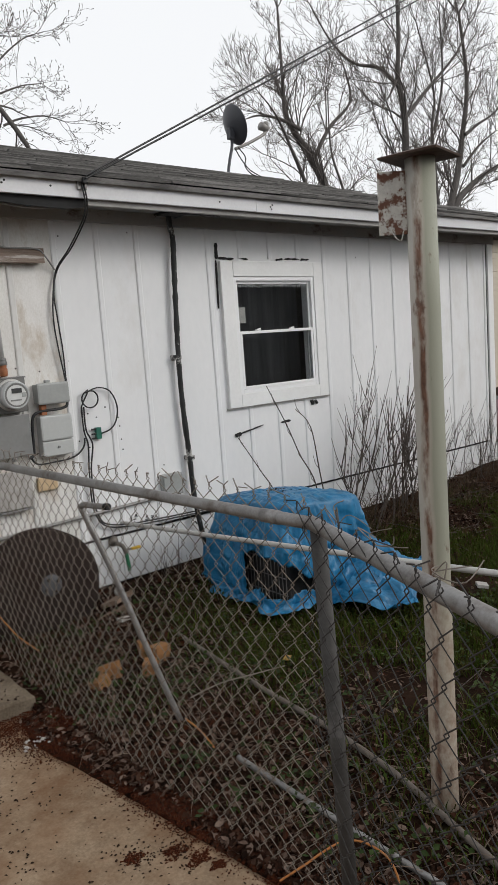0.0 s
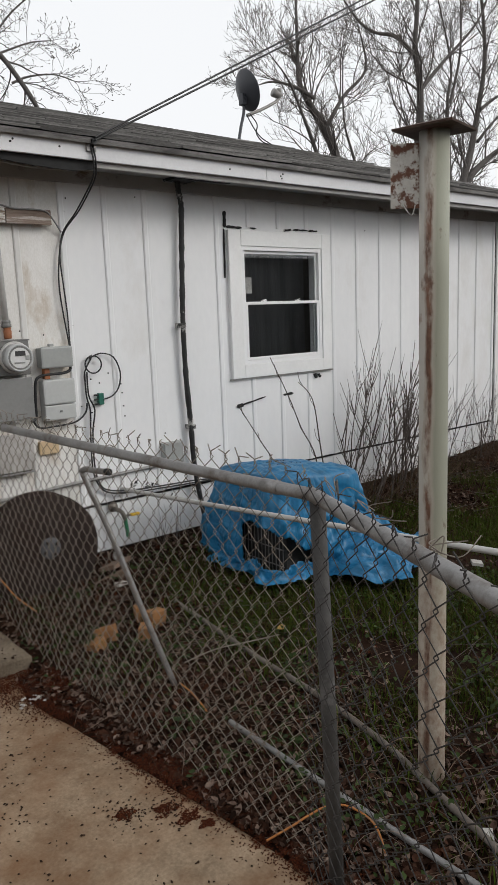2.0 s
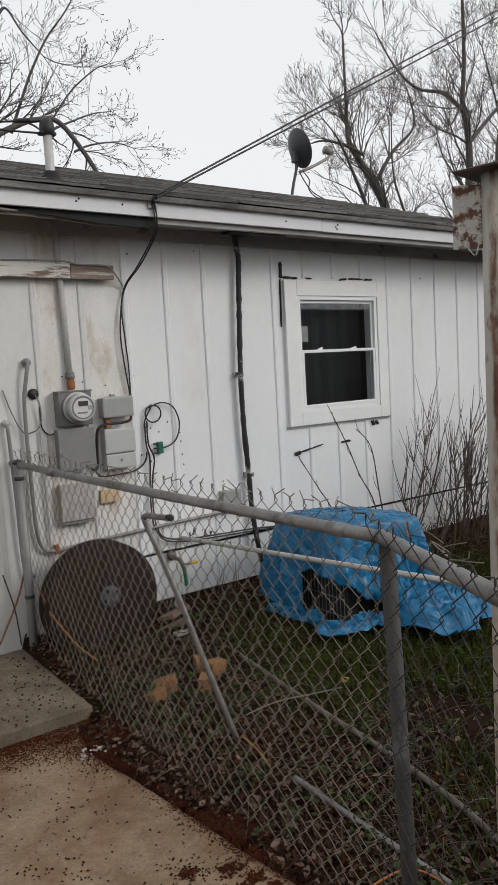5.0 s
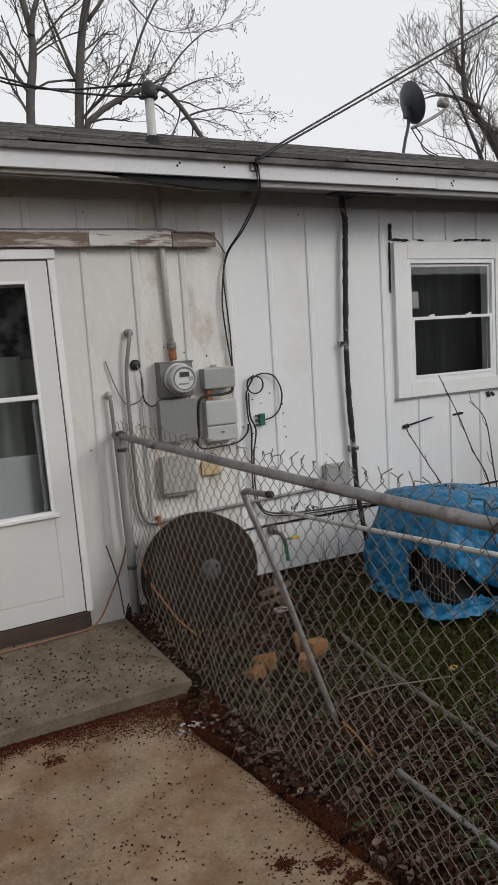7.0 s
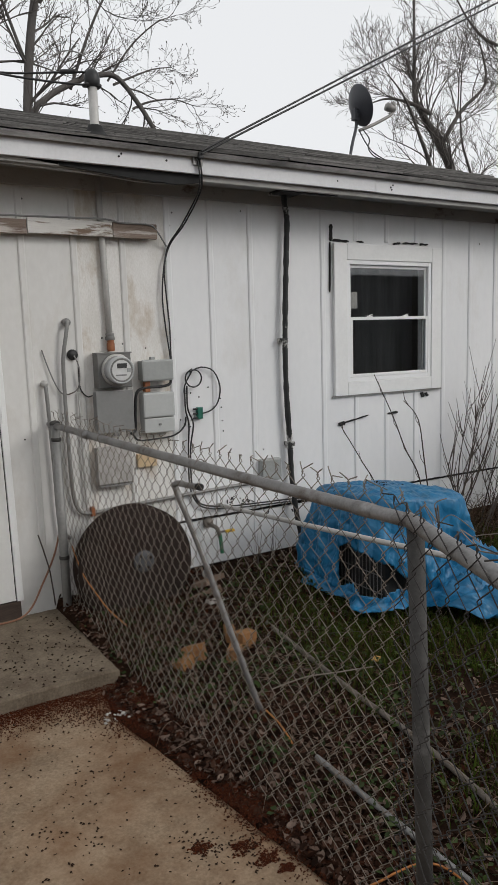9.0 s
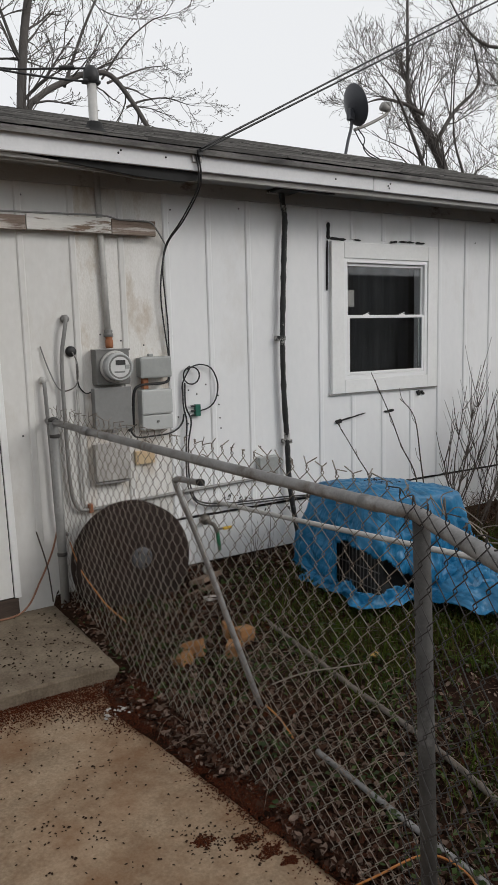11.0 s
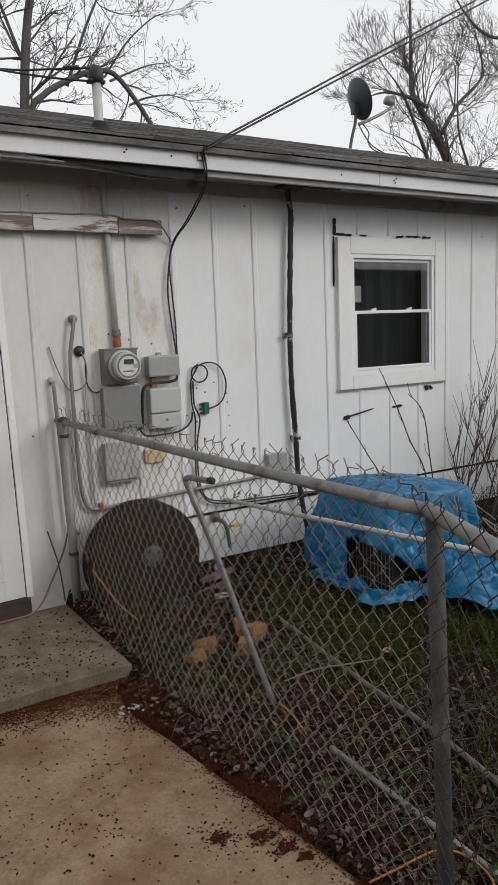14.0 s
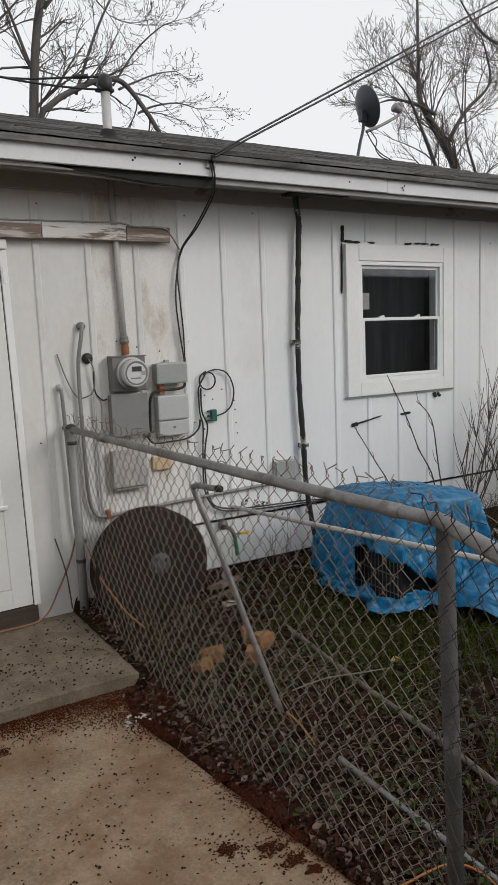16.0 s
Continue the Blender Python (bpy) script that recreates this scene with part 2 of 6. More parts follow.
M_TARP = mat("blue_tarp", (0.006, 0.1, 0.22), (0.016, 0.175, 0.345), 7, 0.42, bump=0.35, fine=30, third=(0.008, 0.075, 0.15), third_at=(0.52, 0.72))
M_UNIT = mat("dark_unit_casing", (0.03, 0.03, 0.03), (0.06, 0.06, 0.06), 6, 0.6, 0.2)
M_REEL = mat("dark_reel_steel", (0.021, 0.0155, 0.0135), (0.04, 0.029, 0.025), 5, 0.85, 0.0, bump=0.25, third=(0.03, 0.017, 0.013), third_at=(0.52, 0.75), spec=0.08)
M_HUB = mat("grey_hub", (0.06, 0.06, 0.064), (0.09, 0.09, 0.094), 8, 0.6, 0.2)
M_BRICK = mat("broken_tan_brick", (0.19, 0.085, 0.032), (0.31, 0.155, 0.06), 14, 0.9, bump=0.4, third=(0.1, 0.065, 0.04), third_at=(0.52, 0.7))
M_BARK = mat("grey_bark", (0.085, 0.078, 0.073), (0.15, 0.139, 0.131), 3, 0.9, bump=0.5, fine=30, stretch=(1, 1, 0.3), spec=0.1)
M_TWIG = mat("twig_bark", (0.115, 0.102, 0.093), (0.17, 0.153, 0.14), 3, 0.9, spec=0.1)
M_STEM = mat("shrub_stem", (0.055, 0.045, 0.04), (0.11, 0.09, 0.078), 8, 0.85, spec=0.15)
M_LAP = mat("tan_lap_siding", (0.46, 0.4, 0.31), (0.54, 0.48, 0.39), 2, 0.6, bump=0.04)
M_CARPAINT = mat("maroon_car_paint", (0.05, 0.008, 0.012), (0.08, 0.014, 0.018), 2, 0.3, spec=0.5)
M_ORANGE = mat("orange_cord", (0.28, 0.095, 0.02), (0.4, 0.16, 0.04), 20, 0.6)
M_PAPER = mat("pale_litter", (0.32, 0.3, 0.28), (0.45, 0.43, 0.4), 9, 0.8)
M_CARD = mat("wet_cardboard", (0.12, 0.078, 0.055), (0.22, 0.15, 0.11), 9, 0.9, bump=0.3)
# One dark base colour for all indoor surfaces stands in for dim room light.
M_ROOM = mat("unlit_room_tone", (0.09, 0.085, 0.08), (0.13, 0.125, 0.12), 2, 0.9)
M_CURTAIN = mat("dark_curtain", (0.085, 0.088, 0.096), (0.17, 0.176, 0.188), 4, 0.9, stretch=(8, 8, 0.5))
# Both door curtains are lightened to carry the yard's reflection in the glass.
M_PATTERN = mat("patterned_curtain", (0.05, 0.05, 0.053), (0.5, 0.5, 0.49), 7, 0.9, fine=18, ramp_at=(0.46, 0.66))
M_LACE = mat("grey_lace_curtain", (0.52, 0.55, 0.51), (0.7, 0.73, 0.68), 20, 0.9, stretch=(1, 1, 1))
M_RUBBER = mat("tyre_rubber", (0.012, 0.012, 0.012), (0.025, 0.025, 0.025), 10, 0.8)
M_LEAF = island_mat("dead_leaves", [(0.01, 0.0045, 0.0025), (0.024, 0.0095, 0.005), (0.055, 0.028, 0.018), (0.04, 0.0115, 0.0045), (0.19, 0.138, 0.11), (0.045, 0.022, 0.014), (0.011, 0.005, 0.0028)])
M_GRASS = island_mat("spring_grass", [(0.028, 0.045, 0.006), (0.058, 0.085, 0.01), (0.055, 0.04, 0.014), (0.04, 0.063, 0.007), (0.03, 0.047, 0.006), (0.038, 0.021, 0.009)])
M_WEED = island_mat("green_weeds", [(0.02, 0.033, 0.011), (0.038, 0.058, 0.017), (0.032, 0.042, 0.022), (0.06, 0.08, 0.028)])
M_BUDS = island_mat("fallen_buds", [(0.018, 0.011, 0.007), (0.035, 0.019, 0.012), (0.025, 0.016, 0.01)])
M_CATKIN = island_mat("red_brown_catkins", [(0.042, 0.0105, 0.0045), (0.07, 0.017, 0.006), (0.026, 0.008, 0.0045), (0.09, 0.028, 0.011)])


def glass(name, tint=(0.9, 0.92, 0.93)):
    m = bpy.data.materials.new(name)
    m.use_nodes = True
    n, l = m.node_tree.nodes, m.node_tree.links
    p = n["Principled BSDF"]
    p.inputs["Base Color"].default_value = (*tint, 1)
    p.inputs["Roughness"].default_value = 0.02
    p.inputs["Transmission Weight"].default_value = 1.0
    p.inputs["IOR"].default_value = 1.45
    return m


def crumple(m, scale=4.2, strength=0.5):
    """Sharp crease lines of a stiff plastic sheet, as relief."""
    n, l = m.node_tree.nodes, m.node_tree.links
    p = n["Principled BSDF"]
    old = p.inputs["Normal"].links[0].from_node
    tc = n.new("ShaderNodeTexCoord")
    warp = n.new("ShaderNodeTexNoise")
    warp.inputs["Scale"].default_value = 3.0
    add = n.new("ShaderNodeVectorMath")
    add.operation = "MULTIPLY_ADD"
    add.inputs[1].default_value = (0.5, 0.5, 0.35)
    l.new(tc.outputs["Object"], warp.inputs["Vector"])
    l.new(warp.outputs["Color"], add.inputs[0])
    l.new(tc.outputs["Object"], add.inputs[2])
    last = None
    for k, (sc, w) in enumerate(((scale, 1.0), (scale * 2.3, 0.45))):
        v = n.new("ShaderNodeTexVoronoi")
        v.feature = "DISTANCE_TO_EDGE"
        v.inputs["Scale"].default_value = sc
        l.new(add.outputs[0], v.inputs["Vector"])
        mu = n.new("ShaderNodeMath")
        mu.operation = "MULTIPLY_ADD"
        mu.inputs[1].default_value = w
        l.new(v.outputs["Distance"], mu.inputs[0])
        if last is None:
            mu.inputs[2].default_value = 0.0
        else:
            l.new(last, mu.inputs[2])
        last = mu.outputs[0]
    b = n.new("ShaderNodeBump")
    b.inputs["Strength"].default_value, b.inputs["Distance"].default_value = strength, 0.05
    l.new(last, b.inputs["Height"])
    l.new(old.outputs[0], b.inputs["Normal"])
    l.new(b.outputs[0], p.inputs["Normal"])


crumple(M_TARP)
M_GLASS = glass("window_glass", (0.7, 0.73, 0.75))


def pole_paint():
    """Old paint, cream to the left and darker grey-green to the right; a long rust streak runs down one side of the
    shaft.
    """
    m = bpy.data.materials.new("rusting_painted_pole")
    m.use_nodes = True
    n, l = m.node_tree.nodes, m.node_tree.links
    p = n["Principled BSDF"]
    p.inputs["Roughness"].default_value = 0.6
    p.inputs["Specular IOR Level"].default_value = 0.3
    tc = n.new("ShaderNodeTexCoord")
    sep = n.new("ShaderNodeSeparateXYZ")
    l.new(tc.outputs["Object"], sep.inputs[0])

    def math_node(op, a, b):
        k = n.new("ShaderNodeMath")
        k.operation = op
        for i, v in enumerate((a, b)):
            if isinstance(v, (int, float)):
                k.inputs[i].default_value = v
            else:
                l.new(v, k.inputs[i])
        return k.outputs[0]

    def noise_at(scale, stretch, detail=6, shift=0.0):
        mp = n.new("ShaderNodeMapping")
        mp.inputs["Scale"].default_value = stretch
        mp.inputs["Location"].default_value = (shift, shift * 2, shift)
        l.new(tc.outputs["Object"], mp.inputs[0])
        t = n.new("ShaderNodeTexNoise")
        t.inputs["Scale"].default_value, t.inputs["Detail"].default_value, t.inputs["Roughness"].default_value = scale, detail, 0.65
        l.new(mp.outputs[0], t.inputs["Vector"])
        return t.outputs[0]

    def ramp(fac, stops):
        r = n.new("ShaderNodeValToRGB")
        els = r.color_ramp.elements
        while len(els) < len(stops):
            els.new(0.5)
        for e, (at, c) in zip(els, stops):
            e.position, e.color = at, (*c, 1)
        l.new(fac, r.inputs[0])
        return r.outputs[0]

    def mix(fac, a, b):
        k = n.new("ShaderNodeMixRGB")
        l.new(fac, k.inputs[0])
        l.new(a, k.inputs[1])
        if isinstance(b, tuple):
            k.inputs[2].default_value = (*b, 1)
        else:
            l.new(b, k.inputs[2])
        return k.outputs[0]

    big, fine = noise_at(5, (1, 1, 0.4)), noise_at(38, (1, 1, 0.7), 8, 3.0)
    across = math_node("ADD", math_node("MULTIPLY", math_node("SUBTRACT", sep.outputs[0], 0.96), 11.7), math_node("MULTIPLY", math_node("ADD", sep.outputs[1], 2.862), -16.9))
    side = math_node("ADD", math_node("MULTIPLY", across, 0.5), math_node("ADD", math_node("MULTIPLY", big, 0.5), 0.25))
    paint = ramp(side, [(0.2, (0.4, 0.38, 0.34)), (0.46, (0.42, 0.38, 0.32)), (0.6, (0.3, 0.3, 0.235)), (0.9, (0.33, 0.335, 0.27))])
    low = ramp(math_node("ADD", math_node("MULTIPLY", sep.outputs[2], 0.5), math_node("MULTIPLY", big, 0.5)), [(0.42, (1, 1, 1)), (0.72, (0, 0, 0))])
    paint = mix(low, paint, ramp(fine, [(0.35, (0.3, 0.215, 0.16)), (0.6, (0.46, 0.4, 0.33))]))
    streak = ramp(side, [(0.2, (0, 0, 0)), (0.3, (1, 1, 1)), (0.42, (1, 1, 1)), (0.5, (0, 0, 0))])
    spots = ramp(noise_at(9, (1, 1, 0.35), 8, 7.0), [(0.44, (0, 0, 0)), (0.56, (1, 1, 1))])
    rust = ramp(fine, [(0.3, (0.075, 0.036, 0.022)), (0.7, (0.19, 0.1, 0.065))])
    both = n.new("ShaderNodeMixRGB")
    both.blend_type = "MULTIPLY"
    both.inputs[0].default_value = 1.0
    l.new(streak, both.inputs[1])
    l.new(spots, both.inputs[2])
    col = mix(both.outputs[0], paint, rust)
    col = mix(ramp(noise_at(16, (1, 1, 0.5), 8, 11.0), [(0.6, (0, 0, 0)), (0.68, (0.8, 0.8, 0.8))]), col, rust)
    l.new(col, p.inputs["Base Color"])
    bp = n.new("ShaderNodeBump")
    bp.inputs["Strength"].default_value, bp.inputs["Distance"].default_value = 0.3, 0.006
    l.new(fine, bp.inputs["Height"])
    l.new(bp.outputs[0], p.inputs["Normal"])
    return m


M_POLE = pole_paint()

# ---- ground ----
WALK_EDGE = lambda y: 0.13 - 0.115 * (y + 1.1) + 0.03 * fbm(y * 2.1, 4.0)


def ground_z(x, y):
    z = -0.075 + 0.13 * sm(-1.3, -0.1, y) + 0.05 * sm(3.0, 6.5, x) * sm(-3.0, -0.3, y)
    z += 0.16 * sm(4.6, 7.5, x) * sm(-3, 0.5, y)
    z += 0.018 * fbm(x * 1.7, y * 1.7) + 0.008 * fbm(x * 7, y * 7, 3)
    e = 0.13 - 0.115 * (y + 1.1)
    z -= 0.06 * sm(e + 0.02, e - 0.12, x) * sm(0.6, 0.0, y)
    z -= 0.17 * sm(0.25, 0.19, x) * sm(-1.08, -0.98, y) * sm(0.9, 0.5, y)
    z -= 0.55 * sm(6.5, 7.6, x) * sm(-0.6, 0.6, y)
    far = sm(15, 60, math.hypot(x, y))
    return z * (1 - far) - 0.1 * far


def axis(lo, hi, step, reach):
    vals = list(np.arange(lo, hi + 1e-6, step))
    d, v = step, hi
    while v < reach:
        d *= 1.35
        v += d
        vals.append(v)
    d, v = step, lo
    while v > -reach:
        d *= 1.35
        v -= d
        vals.insert(0, v)
    return vals


def make_ground():
    xs, ys = axis(-2.0, 7.5, 0.045, 900), axis(-4.6, 0.6, 0.045, 900)
    vs = [(x, y, ground_z(x, y)) for y in ys for x in xs]
    w = len(xs)
    fs = [(j * w + i, j * w + i + 1, (j + 1) * w + i + 1, (j + 1) * w + i) for j in range(len(ys) - 1) for i in range(w - 1)]
    me = bpy.data.meshes.new("ground")
    me.from_pydata(vs, [], fs)
    me.polygons.foreach_set("use_smooth", [True] * len(fs))
    me.materials.append(M_SOIL)
    return tagged(new("ground", me), "dark damp soil with dead leaves and patchy grass", "ground", kind="structure")


make_ground()


def slab(name, corners, z0, z1, m, label, cat):
    """A concrete slab with a slightly worn outline."""
    bm = bmesh.new()
    loop = []
    for a, b in zip(corners, corners[1:] + corners[:1]):
        n = max(2, int(math.dist(a, b) / 0.05))
        for i in range(n):
            t = i / n
            x, y = a[0] + (b[0] - a[0]) * t, a[1] + (b[1] - a[1]) * t
            loop.append((x + 0.008 * fbm(x * 9, y * 9), y + 0.008 * fbm(x * 9, y * 9, 5)))
    c = (sum(p[0] for p in loop) / len(loop), sum(p[1] for p in loop) / len(loop))
    ins = [(p[0] + (c[0] - p[0]) * 0.012, p[1] + (c[1] - p[1]) * 0.012) for p in loop]
    low = [bm.verts.new((x, y, z0)) for x, y in loop]
    mid = [bm.verts.new((x, y, z1 - 0.012)) for x, y in loop]
    top = [bm.verts.new((x, y, z1)) for x, y in ins]
    k = len(loop)
    for i in range(k):
        j = (i + 1) % k
        bm.faces.new((low[i], low[j], mid[j], mid[i]))
        bm.faces.new((mid[i], mid[j], top[j], top[i]))
    bm.faces.new(top)
    return tagged(link(name, bm, m), label, cat, kind="structure")


slab("pavement", [(0.15, -1.0), (0.1, -1.3), (0.2, -1.9), (0.25, -2.3), (0.31, -2.75), (0.5, -6.5), (-4.5, -6.5), (-4.5, -1.01)], -0.2, -0.06, M_CONC, "stained tan concrete path strewn with fallen buds", "path")
slab("pavement_stoop", [(0.25, -0.99), (-2.4, -1.0), (-2.4, -0.005), (0.25, -0.005)], -0.2, 0.005, M_SLAB, "raised concrete stoop slab below the door", "stoop")

# ---- house ----
WALL_L, WALL_R, WALL_TOP = -4.5, 6.02, 2.6
WX0, WX1, WZ0, WZ1 = 2.49, 3.33, 1.25, 2.13
DX0, DX1, DZ0, DZ1 = -0.93, -0.02, 0.1, 2.13
wall = link("wall_south", B(WALL_L, DX0, 0, 0.12, 0.41, WALL_TOP), M_SIDING)
tagged(wall, "white painted board and batten house wall with peeling seams", "wall", kind="structure")
for a in ((DX0, DX1, DZ1, WALL_TOP), (DX1, 0.27, -0.02, WALL_TOP), (0.27, 0.5, 0.0, WALL_TOP), (1.075, WX0, 0.41, WALL_TOP), (WX0, WX1, 0.41, WZ0), (WX0, WX1, WZ1, WALL_TOP), (WX1, WALL_R, 0.41, WALL_TOP)):
    part("siding_panel", B(a[0], a[1], 0, 0.12, a[2], a[3]), M_OLDWALL if a[1] < 0.6 else M_SIDING, wall)
part("siding_panel", B(0.5, 1.075, 0, 0.12, 0.41, WALL_TOP), M_STAIN, wall, "stained peeling panel round the conduit")
part("skirt_panel", B(WALL_L, DX0, 0.012, 0.12, -0.3, 0.385), M_SIDING, wall)
part("skirt_panel", B(0.5, WALL_R, 0.012, 0.12, 0.075, 0.385), M_SIDING, wall, "white skirting panel below the seam")
part("seam", B(0.5, WALL_R, 0.03, 0.11, 0.385, 0.41), M_BLACK, wall, "dark open seam between panels")
part("foundation", B(0.5, WALL_R, 0.05, 0.12, -0.3, 0.075), mat("dark_foundation", (0.03, 0.027, 0.025), (0.06, 0.055, 0.05), 5, 0.9), wall, "dark block foundation")
tagged(link("wall_north", B(WALL_L, WALL_R, 7.4, 7.52, -0.3, 2.6), M_SIDING), "plain white rear house wall", "wall", kind="structure")
for n_, x0 in (("wall_west", WALL_L), ("wall_east", WALL_R - 0.12)):
    tagged(link(n_, B(x0, x0 + 0.12, 0.12, 7.4, -0.3, 2.6), M_SIDING), "plain white end wall of the house", "wall", kind="structure")
tagged(link("floor", B(WALL_L + 0.12, WALL_R - 0.12, 0.12, 7.4, 0.0, 0.1), M_ROOM), "indoor floor coloured dark for the unlit room", "floor", kind="structure")
tagged(link("ceiling", B(WALL_L + 0.12, WALL_R - 0.12, 0.12, 7.4, 2.5, 2.58), M_ROOM), "indoor ceiling coloured dark for the unlit room", "ceiling", kind="structure")
tagged(link("wall_inner", B(WALL_L + 0.12, WALL_R - 0.12, 2.6, 2.7, 0.1, 2.5), M_ROOM), "inner room wall coloured dark behind the windows", "wall", kind="structure")

# battens
def batten(x, z0, z1):
    bm = bmesh.new()
    w, d = 0.021, 0.010
    prof = [(-w, 0.002), (-w * 0.95, -d * 0.5), (-w * 0.6, -d), (w * 0.6, -d), (w * 0.95, -d * 0.5), (w, 0.002)]
    rows = []
    for z in (z0, z1):
        rows.append([bm.verts.new((x + px, py, z)) for px, py in prof])
    for i in range(5):
        bm.faces.new((rows[0][i], rows[0][i + 1], rows[1][i + 1], rows[1][i]))
    bm.faces.new(rows[0][::-1])
    bm.faces.new(rows[1])
    return part("batten", bm, M_OLDWALL if x < 1.0 else M_SIDING, wall)


for k in range(-15, 20):
    x = 0.177 + 0.3013 * k
    if k == 6 or x > WALL_R - 0.1 or x < WALL_L + 0.1:
        continue
    if DX0 - 0.06 < x < DX1 + 0.06:
        batten(x, 2.2, 2.48)
    elif 2.36 < x < 3.45:
        batten(x, 0.41, 1.14)
        batten(x, 2.27, 2.48)
    else:
        batten(x, 0.41, 2.48)
    if x > 0.5:
        b = B(x - 0.02, x + 0.02, 0.004, 0.02, 0.08, 0.38)
        part("batten", b, M_SIDING, wall)
part("corner_board", B(5.94, 6.035, -0.022, 0.13, 0.05, 2.48, 0.004), M_TRIM, wall, "white corner board")
part("corner_gap", B(5.925, 5.94, -0.004, 0.01, 0.42, 2.48), M_BLACK, wall, "dark crack beside the corner board")
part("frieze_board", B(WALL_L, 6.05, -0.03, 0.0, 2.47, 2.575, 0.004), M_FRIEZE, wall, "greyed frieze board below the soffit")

nail = None
for x, z in [(1.42, 1.2), (1.425, 1.14), (1.43, 1.05), (1.435, 0.98), (1.2, 1.25), (1.26, 1.22), (1.19, 1.03), (1.33, 1.28), (1.12, 1.08), (0.62, 1.62), (0.75, 1.58), (0.9, 1.55), (1.1, 1.6), (0.12, 1.05), (0.3, 0.8), (1.1, 2.3), (1.12, 2.38), (1.62, 2.42), (0.2, 2.4), (0.55, 0.65), (1.45, 0.5), (1.5, 0.52), (1.55, 0.5), (1.75, 0.82), (4.9, 1.4), (3.9, 2.3)]:
    if nail is None:
        bm = bmesh.new()
        lathe(bm, [(0.005, 0.0), (0.005, 0.003), (0.003, 0.004)], 8, Matrix.Rotation(radians(90), 4, "X"))
        nail = part("nail_head", bm, M_BLACK, wall)
        nail.location = (x, 0, z)
    else:
        again(nail, Matrix.Translation((x, 0, z)))
# dark peeled seams round the window
for (x0, z0, x1, z1, w) in ((2.362, 2.375, 2.36, 2.26, 0.026), (2.352, 2.25, 2.345, 1.9, 0.01), (2.37, 2.268, 2.52, 2.262, 0.016), (2.6, 2.268, 2.66, 2.262, 0.01), (2.95, 2.262, 3.02, 2.27, 0.016), (3.04, 2.272, 3.2, 2.272, 0.014), (3.22, 2.27, 3.31, 2.27, 0.016), (2.41, 0.935, 2.47, 0.945, 0.03), (2.46, 0.945, 2.7, 0.985, 0.013), (2.885, 0.98, 2.995, 0.985, 0.018), (3.25, 1.125, 3.27, 1.085, 0.03), (3.29, 1.12, 3.32, 1.09, 0.02)):
    a, b = Vector((x0, 0, z0)), Vector((x1, 0, z1))
    d = (b - a)
    L = d.length
    bm = bmesh.new()
    n = 7
    s = Vector((-d.z, 0, d.x)).normalized()
    up, lo = [], []
    for i in range(n + 1):
        c = a + d * i / n
        ww = w * (0.22 + 0.34 * random.random()) * (0.4 if i in (0, n) else 1)
        up.append((c + s * ww))
        lo.append((c - s * ww))
    f1 = [bm.verts.new((p.x, -0.0135, p.z)) for p in up]
    f2 = [bm.verts.new((p.x, -0.0135, p.z)) for p in lo]
    g1 = [bm.verts.new((p.x, 0.0, p.z)) for p in up]
    g2 = [bm.verts.new((p.x, 0.0, p.z)) for p in lo]
    for i in range(n):
        bm.faces.new((f1[i], f1[i + 1], f2[i + 1], f2[i]))
        bm.faces.new((f1[i], g1[i], g1[i + 1], f1[i + 1]))
        bm.faces.new((f2[i], f2[i + 1], g2[i + 1], g2[i]))
    part("peeled_seam", bm, M_BLACK, wall, "black strip of torn caulk")

# ---- eave and roof ----
EY, EZ = -0.42, 2.645
RY, RZ = 3.6, 3.925
eave = link("trim_eave", B(WALL_L - 0.3, 2.42, EY, EY + 0.025, 2.526, 2.637, 0.003), M_FASCIA)
tagged(eave, "weathered white fascia and shade-darkened soffit under the eave", "eave", kind="structure")
part("fascia_board", B(2.424, 6.33, EY + 0.002, EY + 0.026, 2.524, 2.636, 0.003), M_FASCIA, eave)
# The sub-fascia's grey also draws the shadow line below the fascia.
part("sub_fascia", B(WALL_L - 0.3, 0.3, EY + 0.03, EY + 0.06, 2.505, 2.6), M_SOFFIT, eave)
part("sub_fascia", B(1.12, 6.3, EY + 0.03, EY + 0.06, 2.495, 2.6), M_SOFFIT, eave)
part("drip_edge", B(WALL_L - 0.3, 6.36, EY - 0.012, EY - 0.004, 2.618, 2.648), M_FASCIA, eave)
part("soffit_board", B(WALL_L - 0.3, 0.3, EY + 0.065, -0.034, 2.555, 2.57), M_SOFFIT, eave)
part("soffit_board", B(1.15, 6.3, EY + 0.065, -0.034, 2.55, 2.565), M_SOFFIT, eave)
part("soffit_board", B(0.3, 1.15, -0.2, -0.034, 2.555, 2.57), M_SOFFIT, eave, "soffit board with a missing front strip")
# Black sheets paint the darkness inside the gap left by the dropped soffit.
part("soffit_gap", B(0.3, 1.15, EY + 0.04, -0.02, 2.6, 2.62), M_BLACK, eave, "black sheet for the darkness where the soffit has dropped")
bm = bmesh.new()
gp = [(0.05, 2.53), (1.13, 2.53), (1.13, 2.488), (1.0, 2.466), (0.75, 2.474), (0.4, 2.502)]
a = [bm.verts.new((x, EY + 0.03, z)) for x, z in gp]
b = [bm.verts.new((x, EY + 0.05, z)) for x, z in gp]
bm.faces.new(a)
bm.faces.new(b[::-1])
for k in range(6):
    bm.faces.new((a[k], b[k], b[(k + 1) % 6], a[(k + 1) % 6]))
part("open_gap", bm, M_BLACK, eave, "black sheet for the dark opening below the warped fascia")
